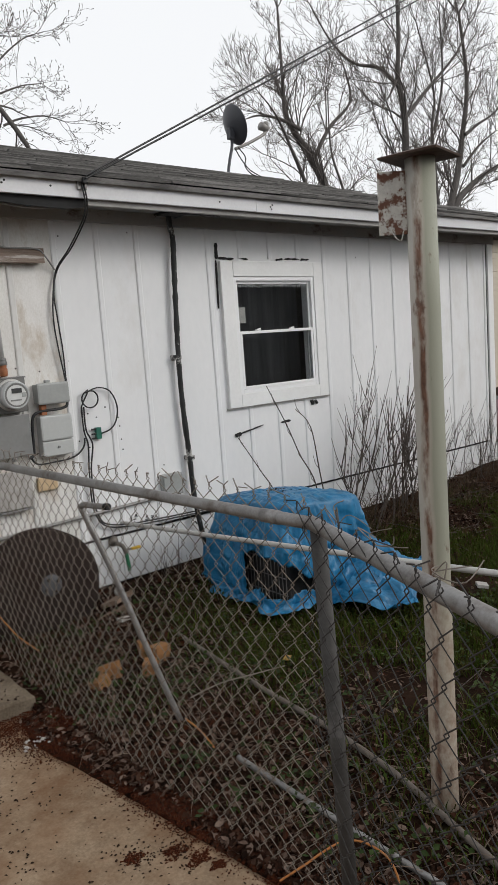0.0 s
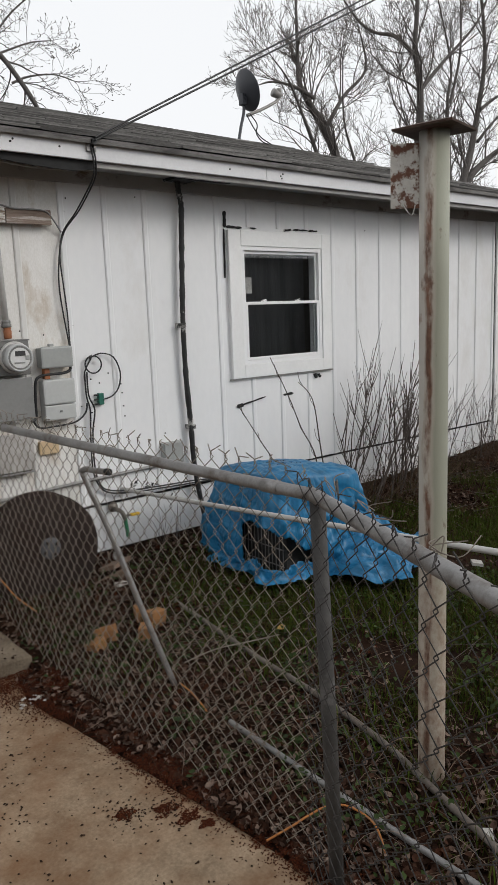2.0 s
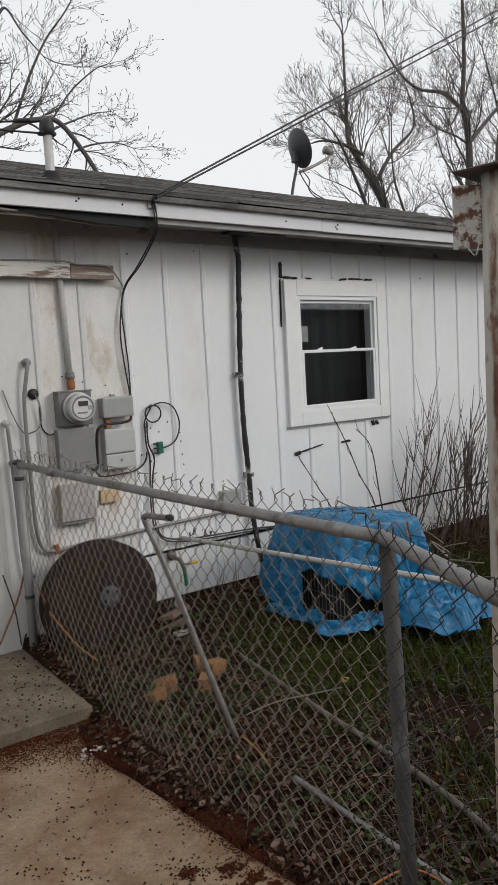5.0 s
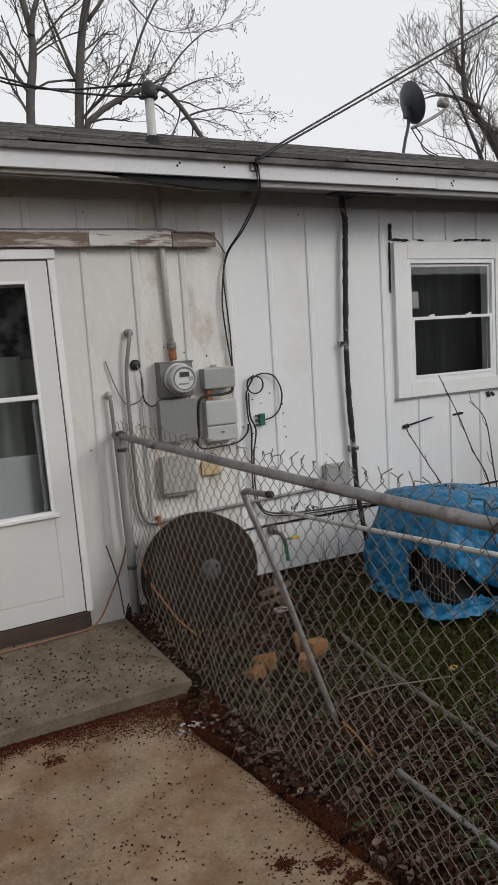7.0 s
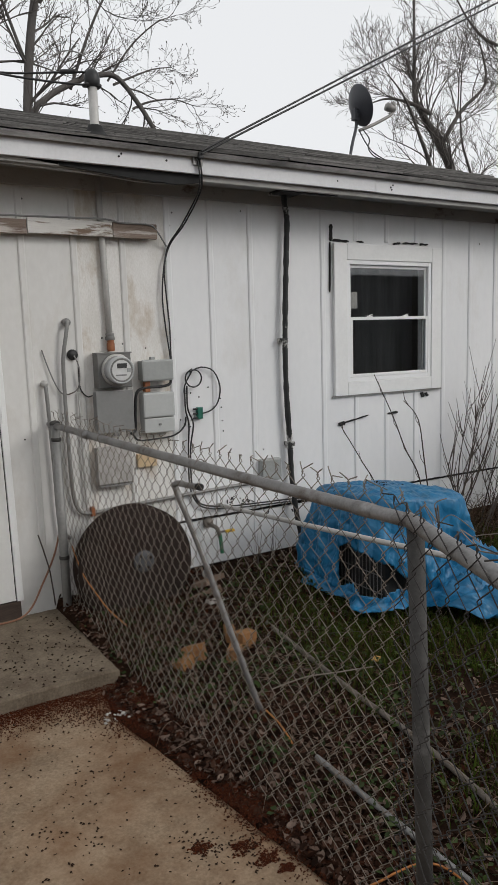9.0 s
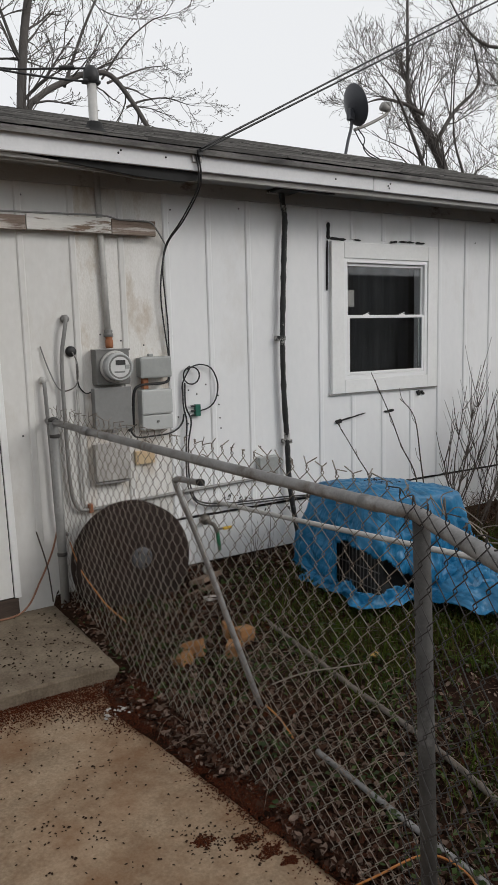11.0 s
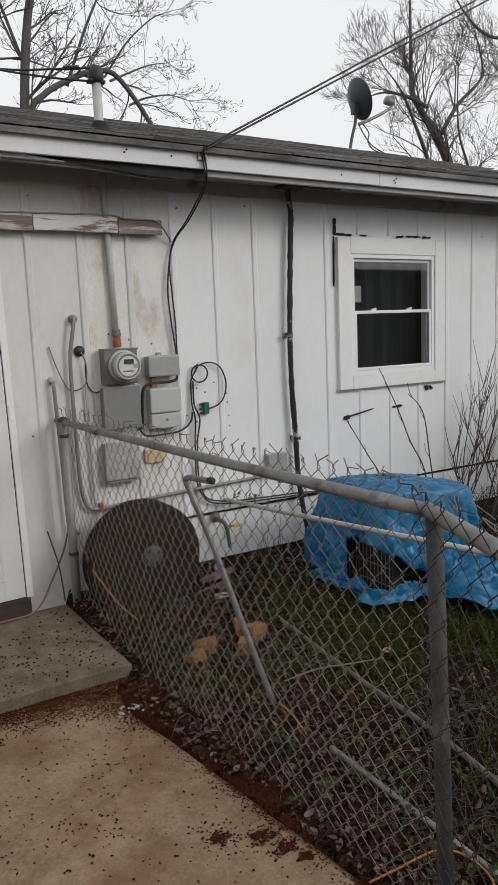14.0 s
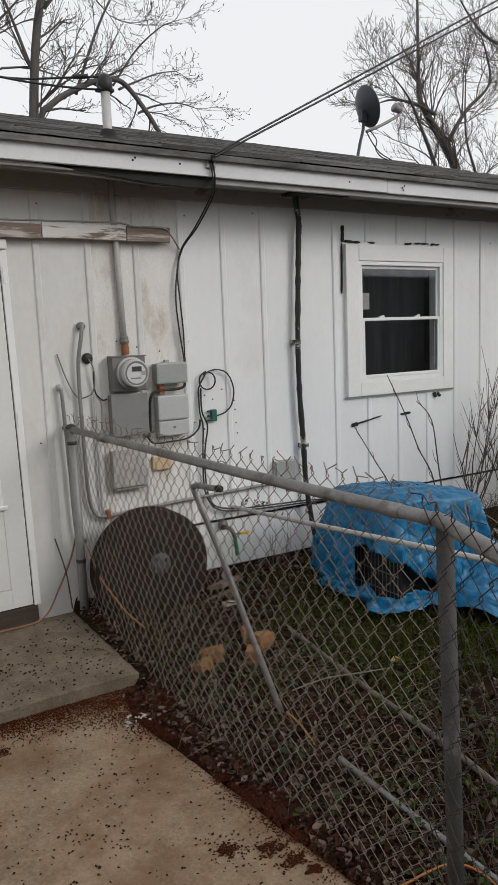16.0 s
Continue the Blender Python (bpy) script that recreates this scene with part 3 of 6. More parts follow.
# sagging strip of trim below the fascia
bm = bmesh.new()
tube(bm, bend([(-0.9, EY + 0.05, 2.506), (0.0, EY + 0.06, 2.498), (0.5, EY + 0.07, 2.488), (0.8, EY + 0.075, 2.47), (1.1, EY + 0.06, 2.482)]), 0.005, 5)
part("trim_strip", bm, M_SOFFIT, eave, "bent strip hanging from the soffit")
for x, z in ((0.62, 2.575), (0.635, 2.59), (0.9, 2.58), (2.1, 2.57), (2.55, 2.565), (2.57, 2.58), (2.56, 2.55)):
    bm = bmesh.new()
    lathe(bm, [(0.006, 0.0), (0.006, 0.003), (0.003, 0.004)], 8, Matrix.Translation((x, EY, z)) @ Matrix.Rotation(radians(90), 4, "X"))
    part("nail_head", bm, M_BLACK, eave)

roof_slope = math.atan2(RZ - EZ, RY - EY)
roof = link("roof", B(WALL_L - 0.3, 6.36, -0.02, math.hypot(RY - EY, RZ - EZ), -0.03, 0.0, m=pose(0, EY - 0.02, EZ, math.degrees(roof_slope))), M_SHINGLE)
tagged(roof, "low worn roof of dark asphalt shingles", "roof", kind="structure")
part("back_slope", B(WALL_L - 0.3, 6.36, 0, math.hypot(RY - EY, RZ - EZ), -0.03, 0.0, m=pose(0, 2 * RY - EY, EZ, math.degrees(math.pi - roof_slope)) @ pose(0, 0, 0.0)), M_SHINGLE, roof)
part("barge_board", B(6.34, 6.365, 0.0, math.hypot(RY - EY, RZ - EZ), -0.14, -0.035, m=pose(0, EY, EZ, math.degrees(roof_slope))), M_FASCIA, roof)
bm = bmesh.new()
a = [bm.verts.new(v) for v in ((6.0, -0.02, 2.58), (6.0, 7.5, 2.58), (6.0, RY, RZ - 0.05))]
bm.faces.new(a)
r = bmesh.ops.extrude_face_region(bm, geom=bm.faces[:])
bmesh.ops.translate(bm, vec=(0.02, 0, 0), verts=[v for v in r["geom"] if isinstance(v, bmesh.types.BMVert)])
part("gable", bm, M_SIDING, roof)

# torn flecks of black caulk along the seam
rnd_f = random.Random(64)
for fx, fz, nf in ((1.47, 0.485, 5), (1.56, 0.46, 4), (1.63, 0.465, 4), (1.78, 0.33, 5), (1.98, 0.35, 2)):
    for k in range(nf):
        x, z = fx + rnd_f.gauss(0, 0.017), fz + rnd_f.gauss(0, 0.013)
        bm = B(-0.011, 0.011, -0.004, 0.004, -0.003, 0.003, m=Matrix.Translation((x, -0.002 if z > 0.41 else 0.01, z)) @ Matrix.Rotation(rnd_f.uniform(0, 3.14), 4, "Y"))
        part("caulk_fleck", bm, M_BLACK, wall, "black fleck of torn caulk")

# ---- window ----
win = thing("window_1", "white double hung window with dark glass and wide trim", "window", (2.9, 0, 1.7), kind="structure")
for nm, a in (("side_casing", (2.372, 2.489, 1.15, 2.245)), ("side_casing", (3.337, 3.442, 1.15, 2.245))):
    part(nm, B(a[0], a[1], -0.03, 0.0, a[2], a[3], 0.004), M_TRIM, win)
part("head_casing", B(2.49, 3.336, -0.031, 0.0, 2.132, 2.245, 0.004), M_TRIM, win)
part("sill_casing", B(2.49, 3.336, -0.031, 0.0, 1.15, 1.248, 0.004), M_TRIM, win)
# Thin grey strip that paints the shadow along the trim's lower edge.
part("casing_shadow_strip", B(2.355, 3.46, -0.02, -0.002, 1.138, 1.149), M_SOFFIT, win, "grey strip drawn as the shadow under the trim")


def ring(x0, x1, z0, z1, w, y0, y1):
    bm = bmesh.new()
    box(bm, x0, x0 + w, y0, y1, z0, z1, 0.002)
    box(bm, x1 - w, x1, y0, y1, z0, z1, 0.002)
    box(bm, x0 + w, x1 - w, y0, y1, z0, z0 + w, 0.002)
    box(bm, x0 + w, x1 - w, y0, y1, z1 - w, z1, 0.002)
    return bm


part("window_frame", ring(2.491, 3.335, 1.249, 2.131, 0.03, -0.022, 0.09), M_VINYL, win)
up = part("upper_sash", ring(2.523, 3.303, 1.7, 2.099, 0.02, 0.0, 0.02), M_VINYL, win)
part("pane", B(2.543, 3.283, 0.008, 0.012, 1.72, 2.079), M_GLASS, up).visible_shadow = False
lo_ = part("lower_sash", ring(2.523, 3.303, 1.281, 1.722, 0.022, -0.02, -0.002), M_VINYL, win)
part("pane", B(2.545, 3.281, -0.013, -0.009, 1.303, 1.7), M_GLASS, lo_).visible_shadow = False
part("screen_track", B(3.25, 3.262, -0.007, -0.003, 1.303, 1.7), M_BOXDARK, lo_)
for x in (2.72, 3.08):
    lk = part("sash_lock", B(x - 0.03, x + 0.02, -0.016, -0.002, 1.7225, 1.731, 0.003), M_VINYL, win)
    part("lock_lever", B(-0.016, 0.016, -0.004, 0.004, -0.003, 0.003, 0.001, m=Matrix.Translation((x + 0.005, -0.009, 1.7355)) @ Matrix.Rotation(-0.2, 4, "Y")), M_VINYL, lk)


def curtain(x0, x1, y, z0, z1, m, label, amp=0.02, folds=9):
    bm = bmesh.new()
    n = 80
    cols = []
    for i in range(n + 1):
        x = x0 + (x1 - x0) * i / n
        yy = y + amp * math.sin(i / n * folds * 6.283) + 0.3 * amp * fbm(x * 8, 1)
        cols.append((bm.verts.new((x, yy, z0)), bm.verts.new((x, yy + 0.004, z1))))
    for a, b in zip(cols, cols[1:]):
        bm.faces.new((a[0], b[0], b[1], a[1]))
    bmesh.ops.solidify(bm, geom=bm.faces[:], thickness=0.004)
    o = link("curtain", bm, m, smooth=True)
    return tagged(o, label, "curtain")


cw = curtain(2.5, 3.32, 0.17, 1.2, 2.2, M_CURTAIN, "dark folded curtain hanging inside the window", 0.007, 5)
bm = bmesh.new()
tube(bm, [(2.42, 0.17, 2.2), (3.4, 0.17, 2.2)], 0.01, 8)
box(bm, 2.42, 2.44, 0.118, 0.17, 2.19, 2.21)
box(bm, 3.38, 3.4, 0.118, 0.17, 2.19, 2.21)
part("curtain_rod", bm, M_BOXDARK, cw)
tagged(link("paper_sheet", B(2.545, 2.615, 0.014, 0.017, 1.785, 1.905), M_PAPER), "small pale paper sheet stuck inside the window pane", "paper")

# ---- door ----
door = thing("door_1", "white storm door with a two-pane glazed window, closed", "door", (-0.47, 0, 0.1), kind="structure")
part("side_jamb", B(-0.02, 0.018, -0.035, 0.05, 0.1, 2.13, 0.003), M_TRIM, door)
part("side_jamb", B(-1.0, -0.93, -0.035, 0.05, 0.1, 2.13, 0.003), M_TRIM, door)
part("head_jamb", B(-1.02, 0.022, -0.045, 0.05, 2.134, 2.185, 0.003), M_TRIM, door)
part("threshold", B(-1.0, 0.0, -0.035, 0.08, -0.02, 0.098, 0.004), M_SILL, door, "worn wooden threshold")
leaf = part("door_leaf", ring(-0.925, -0.026, 0.105, 2.125, 0.115, -0.028, 0.008), M_DOOR, door)
part("kick_panel", B(-0.81, -0.14, -0.024, 0.004, 0.222, 0.71, 0.002), M_DOOR, leaf)
part("hinge_gap", B(-0.0255, -0.0205, -0.02, 0.0, 0.11, 2.12), M_BLACK, door, "dark gap along the hinge side")
part("glazing_frame", ring(-0.815, -0.138, 0.712, 2.02, 0.018, -0.034, -0.005), M_VINYL, leaf)
part("glazing_bar", B(-0.797, -0.15, -0.036, -0.008, 1.372, 1.397, 0.002), M_VINYL, leaf)
part("glazing_sill", B(-0.83, -0.115, -0.045, -0.02, 0.695, 0.715, 0.003), M_VINYL, leaf)
part("pane", B(-0.797, -0.156, -0.016, -0.012, 1.397, 2.0), M_GLASS, leaf).visible_shadow = False
part("pane", B(-0.797, -0.156, -0.016, -0.012, 0.73, 1.372), M_GLASS, leaf).visible_shadow = False
part("inner_track", B(-0.19, -0.162, -0.008, 0.006, 0.735, 1.37), M_BOXDARK, leaf)
inner = thing("inner_door", "grey inner house door behind the storm door glass", "door", (-0.47, 0.07, 0.1))
part("door_panel", B(-0.92, -0.03, 0.06, 0.115, 0.1, 1.06, 0.004), mat("grey_inner_door", (0.4, 0.4, 0.4), (0.5, 0.5, 0.49), 3, 0.6), inner)
part("door_panel", B(-0.92, -0.12, 0.075, 0.115, 2.0, 2.12, 0.004), M_DOOR, inner)
curtain(-0.88, -0.1, 0.085, 1.03, 1.62, M_LACE, "grey lace curtain lightened for the door glass reflection", 0.012, 7)
curtain(-0.88, -0.1, 0.1, 1.6, 2.1, M_PATTERN, "dark patterned curtain lightened for the door glass reflection", 0.02, 3)
for z in (0.35, 1.15, 1.95):
    part("hinge", B(-0.012, 0.004, -0.04, -0.03, z, z + 0.09, 0.002), M_TRIM, door)

# the whole door frame has sunk out of plumb
door.matrix_world = Matrix.Translation((-0.45, 0, 0.1)) @ Matrix.Rotation(radians(-0.9), 4, "Y")

# ---- plain wall that closes the place behind the camera ----
# Unseen; added to cut sky light and keep the pane reflections dark.
tagged(link("wall_behind", B(-12, 26, -9.7, -9.5, -0.3, 3.0), mat("brown_siding", (0.13, 0.12, 0.11), (0.18, 0.17, 0.155), 2, 0.8)), "unseen plain brown wall added to block sky light", "wall", kind="structure")

# ---- chain link fence ----


def cloud(name, verts, faces, m, parent=None, smooth=False):
    me = bpy.data.meshes.new(name)
    me.from_pydata(verts, [], faces)
    if smooth:
        me.polygons.foreach_set("use_smooth", [True] * len(faces))
    me.materials.append(m)
    o = new(name, me)
    if parent is not None:
        o.parent = parent
        o.matrix_parent_inverse = parent.matrix_world.inverted()
    return o


def strand(V, F, pts, r, n=4, r2=None):
    """Adds a thin tube to lists of verts and faces."""
    r2 = r if r2 is None else r2
    base = len(V)
    m = len(pts)
    up = None
    for i in range(m):
        a, b = pts[max(i - 1, 0)], pts[min(i + 1, m - 1)]
        d = (b - a)
        d = d.normalized() if d.length > 1e-9 else Vector((0, 0, 1))
        if up is None:
            up = d.orthogonal().normalized()
        else:
            up = up - d * up.dot(d)
            up = up.normalized() if up.length > 1e-6 else d.orthogonal().normalized()
        s = d.cross(up)
        rr = r + (r2 - r) * i / max(1, m - 1)
        for k in range(n):
            t = 6.28318 * k / n
            V.append(pts[i] + (up * math.cos(t) + s * math.sin(t)) * rr)
    for i in range(m - 1):
        for k in range(n):
            F.append((base + i * n + k, base + i * n + (k + 1) % n, base + (i + 1) * n + (k + 1) % n, base + (i + 1) * n + k))


def chain_mesh(name, p0, p1, top, parent, seed, lean=0.0, a=0.0355, av=0.042, m=None, face=1):
    rnd = random.Random(seed)
    p0, p1 = Vector((*p0, 0)), Vector((*p1, 0))
    L = (p1 - p0).length
    d = (p1 - p0) / L
    nrm = Vector((-d.y, d.x, 0))
    if nrm.x < 0:
        nrm = -nrm
    cols = int(L / a)
    V, F = [], []

    def at(u, z, side):
        w = 0.012 * fbm(u * 2.3, z * 2.1, seed) + 0.004 * fbm(u * 9, z * 9, seed + 4)
        u2 = u + 0.008 * fbm(u * 3, z * 3, seed + 7)
        q = p0 + d * u2
        return Vector((q.x, q.y, z)) + nrm * (face * 0.025 + w + side + lean * (top - z))

    rows = 35
    for i in range(cols):
        pts = []
        for k in range(rows):
            z = top + 0.04 - k * av
            g = ground_z(*(p0 + d * (i * a)).xy) + 0.005
            if z < g:
                break
            col = i + ((k + i) % 2)
            u = col * a + (-0.004 if (k + i) % 2 == 0 else 0.004)
            c = at(u, z, 0.003 if (k + i) % 2 else -0.003)
            o = 1 if (k + i) % 2 else -1
            # rounded knuckle
            pts.append(c + d * (-o * 0.005) + Vector((0, 0, 0.005)))
            pts.append(c)
            pts.append(c + d * (-o * 0.005) - Vector((0, 0, 0.005)))
        strand(V, F, pts, 0.00155, 4)
        # barbs on top
        if i % 2 == 0:
            t0 = pts[0]
            for s in (-1, 1):
                e = t0 + Vector((0, 0, 0.016)) + d * (s * 0.004)
                f = t0 + d * (s * rnd.uniform(0.008, 0.05)) + Vector((0, 0, rnd.uniform(0.0, 0.042))) + nrm * rnd.uniform(-0.03, 0.03)
                strand(V, F, [t0, t0 + Vector((0, 0, 0.008)) - d * (s * 0.003), e, f], 0.0018, 4)
    return cloud(name, V, F, m or M_WIRE, parent)


fence = thing("chain_link_fence", "rusting galvanised chain link fence with a bent corner post", "fence", (0.33, -2.94, -0.07))
RAIL_Z = 1.135
bm = bmesh.new()
tube(bm, [(0.262, -0.02, 1.13), (0.283, -1.0, 1.127), (0.3, -2.0, 1.129), (0.311, -2.6, 1.134), (0.317, -2.9, 1.137), (0.317, -2.945, 1.138)], 0.0185, 12)
part("top_rail", bm, M_GALV, fence, smooth=True)
bm = bmesh.new()
tube(bm, [(0.322, -2.925, 1.138), (0.31, -2.955, 1.1385), (0.2, -3.22, 1.14), (0.026, -3.645, 1.142), (-0.62, -5.1, 1.14)], 0.0205, 12)
part("top_rail", bm, M_GALV, fence, smooth=True)
for (x, y, r, zt) in ((0.334, -2.942, 0.0225, 1.125), (0.265, -0.13, 0.026, 1.135)):
    bm = bmesh.new()
    lean = 0.024 if y < -1 else 0.0
    tube(bm, [(x + lean * 1.1, y - lean * 1.1, -0.25), (x + lean * 0.6, y - lean * 0.6, 0.4), (x - 0.002, y, zt)], r, 14)
    post = part("post", bm, M_POST if y < -1 else M_CONDUIT, fence, smooth=True)
    bm = bmesh.new()
    lathe(bm, [(r + 0.003, 0), (r + 0.004, 0.012), (r * 0.8, 0.02), (0.003, 0.026)], 16, Matrix.Translation((x - 0.002, y, zt)))
    part("post_cap", bm, M_POST, post, smooth=True)
    for z in ((0.35, 1.05) if y > -1 else ()):
        bm = bmesh.new()
        lathe(bm, [(r + 0.0005, -0.011), (r + 0.003, -0.009), (r + 0.003, 0.009), (r + 0.0005, 0.011)], 16, Matrix.Translation((x, y, z)))
        part("tension_band", bm, M_POST, post, smooth=True)
bm = bmesh.new()
tube(bm, [(0.3135, -2.74, 1.1352), (0.315, -2.81, 1.136)], 0.0205, 12)
part("rail_sleeve", bm, M_GALV, fence, "worn rail sleeve at the corner", smooth=True)
bm = bmesh.new()
tube(bm, [(0.266, -0.6, 1.129), (0.269, -0.68, 1.129)], 0.0225, 12)
part("rail_coupling", bm, M_GALV, fence, smooth=True)
chain_mesh("wire_mesh", (0.268, -0.03), (0.332, -2.95), RAIL_Z, fence, 3)
chain_mesh("wire_mesh", (0.337, -2.9), (-0.5, -4.82), RAIL_Z, fence, 9, a=0.046, av=0.046, m=M_WIRE_DARK, face=-1)
for y in (-0.35, -0.85, -1.35, -1.85, -2.3, -2.65):
    V, F = [], []
    x = 0.262 + (-y) * 0.02
    strand(V, F, [Vector((x + 0.023 * math.cos(t * 0.7) + 0.004, y + 0.003 * t * 0.4, 1.13 + 0.023 * math.sin(t * 0.7))) for t in range(12)], 0.0017, 4)
    cloud("tie_wire", V, F, M_WIRE, fence)
V, F = [], []
rnd = random.Random(5)
for c in ((0.29, -3.05), (0.2, -3.25), (0.1, -3.5)):
    for k in range(4):
        a = Vector((c[0] + 0.012, c[1], 1.155))
        strand(V, F, bend([a, a + Vector((rnd.uniform(-0.01, 0.03), rnd.uniform(-0.06, 0.06), rnd.uniform(0.0, 0.05))), a + Vector((rnd.uniform(0, 0.04), rnd.uniform(-0.09, 0.05), rnd.uniform(-0.02, 0.06)))], 5), 0.0014, 4)
tagged(cloud("loose_wire", V, F, M_WIRE, fence), kind="stuff")

# ---- steel pole ----
pole = thing("steel_pole", "tall rusting painted steel pole with a square cap plate", "pole", (0.99, -2.83, -0.08))
bm = bmesh.new()
tube(bm, [(0.966, -2.86, -0.3), (0.965, -2.86, 0.2), (0.961, -2.862, 1.0), (0.956, -2.864, 1.7), (0.953, -2.865, 2.165)], 0.047, 32)
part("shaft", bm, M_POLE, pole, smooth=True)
bm = bmesh.new()
q = Matrix.Translation((0.953, -2.865, 0)) @ Matrix.Rotation(radians(12), 4, "Z")
loops = [[bm.verts.new(q @ Vector((sx * hw, sy * hw, z - 0.012 * (abs(sx + sy) > 1.5) * (sx > 0) * (hw > 0.1)))) for sx, sy in ((-1, -1), (0, -1), (1, -1), (1, 0), (1, 1), (0, 1), (-1, 1), (-1, 0))] for hw, z in ((0.096, 2.162), (0.098, 2.168), (0.045, 2.184), (0.015, 2.188))]
bm.faces.new(loops[0][::-1])
for a, b in zip(loops, loops[1:]):
    for k in range(8):
        bm.faces.new((a[k], a[(k + 1) % 8], b[(k + 1) % 8], b[k]))
bm.faces.new(loops[-1])
part("cap_plate", bm, M_RUST, pole, "rusty square cap plate")
sg = Matrix.Translation((0.886, -2.805, 2.03)) @ Matrix.Rotation(radians(-38), 4, "Z")
bm = B(-0.046, 0.044, -0.004, 0.004, -0.095, 0.1, 0.002, m=sg)
sign = part("plate", bm, M_SIGN, pole, "small flaking painted plate with rust")
V, F = [], []
strand(V, F, bend([sg @ Vector((-0.01, -0.006, -0.08)), sg @ Vector((0.005, -0.02, -0.11)), sg @ Vector((0.02, -0.012, -0.115)), sg @ Vector((0.03, -0.006, -0.085))], 6), 0.002, 5)
cloud("wire_loop", V, F, M_PIPE_PALE, sign)

# ---- loose pipes ----
def pipe_thing(name, label, cat, pts, r, m, base=None, steps=6):
    e = thing(name, label, cat, base or pts[-1])
    bm = bmesh.new()
    tube(bm, bend(pts, steps), r, 10)
    part("pipe", bm, m, e, smooth=True)
    return e


crook = pipe_thing("bent_pipe", "grey bent metal pipe leaning on the fence mesh", "pipe", [(0.42, -1.59, 0.99), (0.42, -1.5, 0.982), (0.42, -1.4, 0.975), (0.424, -1.365, 0.962), (0.43, -1.36, 0.93), (0.5, -1.44, 0.66), (0.58, -1.54, 0.3), (0.665, -1.64, -0.06)], 0.0135, M_GALV, (0.665, -1.64, -0.07))
bm = bmesh.new()
lathe(bm, [(0.02, -0.006), (0.02, 0.006)], 14, Matrix.Translation((0.515, -1.455, 0.56)) @ Matrix.Rotation(radians(75), 4, "X"))
part("gear_ring", bm, M_GALV, crook, "toothed locking ring")
bm = bmesh.new()
tube(bm, [(0.425, -1.61, 0.991), (0.42, -1.585, 0.99)], 0.015, 10)
part("open_end", bm, M_BLACK, crook)
PIPE_END = Vector((1.504, -2.8, 0.649))
slim = pipe_thing("slim_pipe", "pale painted slim pipe fixed to the house wall", "pipe", [(1.372, 0.0, 0.48), (1.4, -1.25, 0.56), (1.5, -2.74, 0.645), PIPE_END], 0.0145, M_PIPE_PALE, (1.372, 0.0, 0.48))
bm = bmesh.new()
tube(bm, [PIPE_END, PIPE_END + Vector((0.003, -0.045, 0.003))], 0.0165, 10)
part("end_sleeve", bm, M_REEL, slim, "dark rusted end of the pipe", smooth=True)
pipe_thing("ground_pipe", "straight pale pipe lying in dead leaves", "pipe", [(0.64, -2.09, -0.04), (0.638, -2.4, -0.042), (0.636, -2.9, -0.045), (0.64, -3.6, -0.05)], 0.011, M_GALV, (0.65, -2.3, -0.07))
pipe_thing("curved_branch", "long curved brown pole lying on the soil", "pole", [(1.26, -0.3, 0.0), (1.22, -0.7, -0.03), (1.15, -1.3, -0.04), (1.1, -1.75, -0.045), (1.06, -2.2, -0.045), (0.985, -2.62, -0.04), (0.89, -2.92, -0.035), (0.81, -3.2, -0.04), (0.7, -3.7, -0.06)], 0.0125, mat("brown_pole", (0.085, 0.068, 0.056), (0.17, 0.145, 0.125), 5, 0.8, bump=0.3), (1.1, -2.08, -0.07))

# ---- reel ----
reel = thing("cable_reel", "dark rusty steel reel standing on edge beside the wall", "reel", (0.638, -0.27, -0.05))
R = Matrix.Translation((0.638, -0.25, 0.28)) @ Matrix.Scale(1.07, 4) @ Matrix.Rotation(radians(90), 4, "X")
bm = bmesh.new()
lathe(bm, [(0.315, 0.055), (0.33, 0.06), (0.333, 0.075), (0.326, 0.088), (0.25, 0.1), (0.12, 0.108), (0.05, 0.11)], 56, R)
fl = part("front_flange", bm, M_REEL, reel, smooth=True)
bm = bmesh.new()
lathe(bm, [(0.31, -0.04), (0.33, -0.035), (0.333, -0.02), (0.326, -0.01), (0.3, -0.008)], 56, R)
part("back_flange", bm, M_REEL, reel, smooth=True)
bm = bmesh.new()
prof = []
for i in range(7):
    prof += [(0.303, -0.008 + i * 0.009), (0.312, -0.004 + i * 0.009), (0.303, 0.0 + i * 0.009)]
lathe(bm, prof, 56, R)
part("wound_core", bm, M_REEL, reel)
bm = bmesh.new()
lathe(bm, [(0.06, 0.095), (0.06, 0.116), (0.053, 0.122), (0.02, 0.122)], 28, R @ Matrix.Translation((0.025, 0.03, 0)))
part("hub", bm, M_HUB, fl, "grey round hub plate", smooth=True)
for k in range(4):
    bm = bmesh.new()
    t = k * 1.5708 + 0.5
    lathe(bm, [(0.009, 0.12), (0.009, 0.13), (0.004, 0.133)], 6, R @ Matrix.Translation((0.025 + 0.04 * math.cos(t), 0.03 + 0.04 * math.sin(t), -0.002)))
    part("bolt", bm, M_REEL, fl)

# ---- air conditioner under a tarp ----
unit = thing("outdoor_unit", "dark outdoor air conditioning unit with a wire grille", "air conditioner", (2.17, -0.8, -0.05))
part("casing", B(1.9, 2.42, -1.08, -0.5, -0.08, 0.5, 0.02), M_UNIT, unit)
for k in range(17):
    y = -1.065 + k * 0.034
    bm = bmesh.new()
    tube(bm, [(1.885, y, 0.0), (1.885, y, 0.45)], 0.003, 5)
    part("grille_wire", bm, M_GALV, unit)
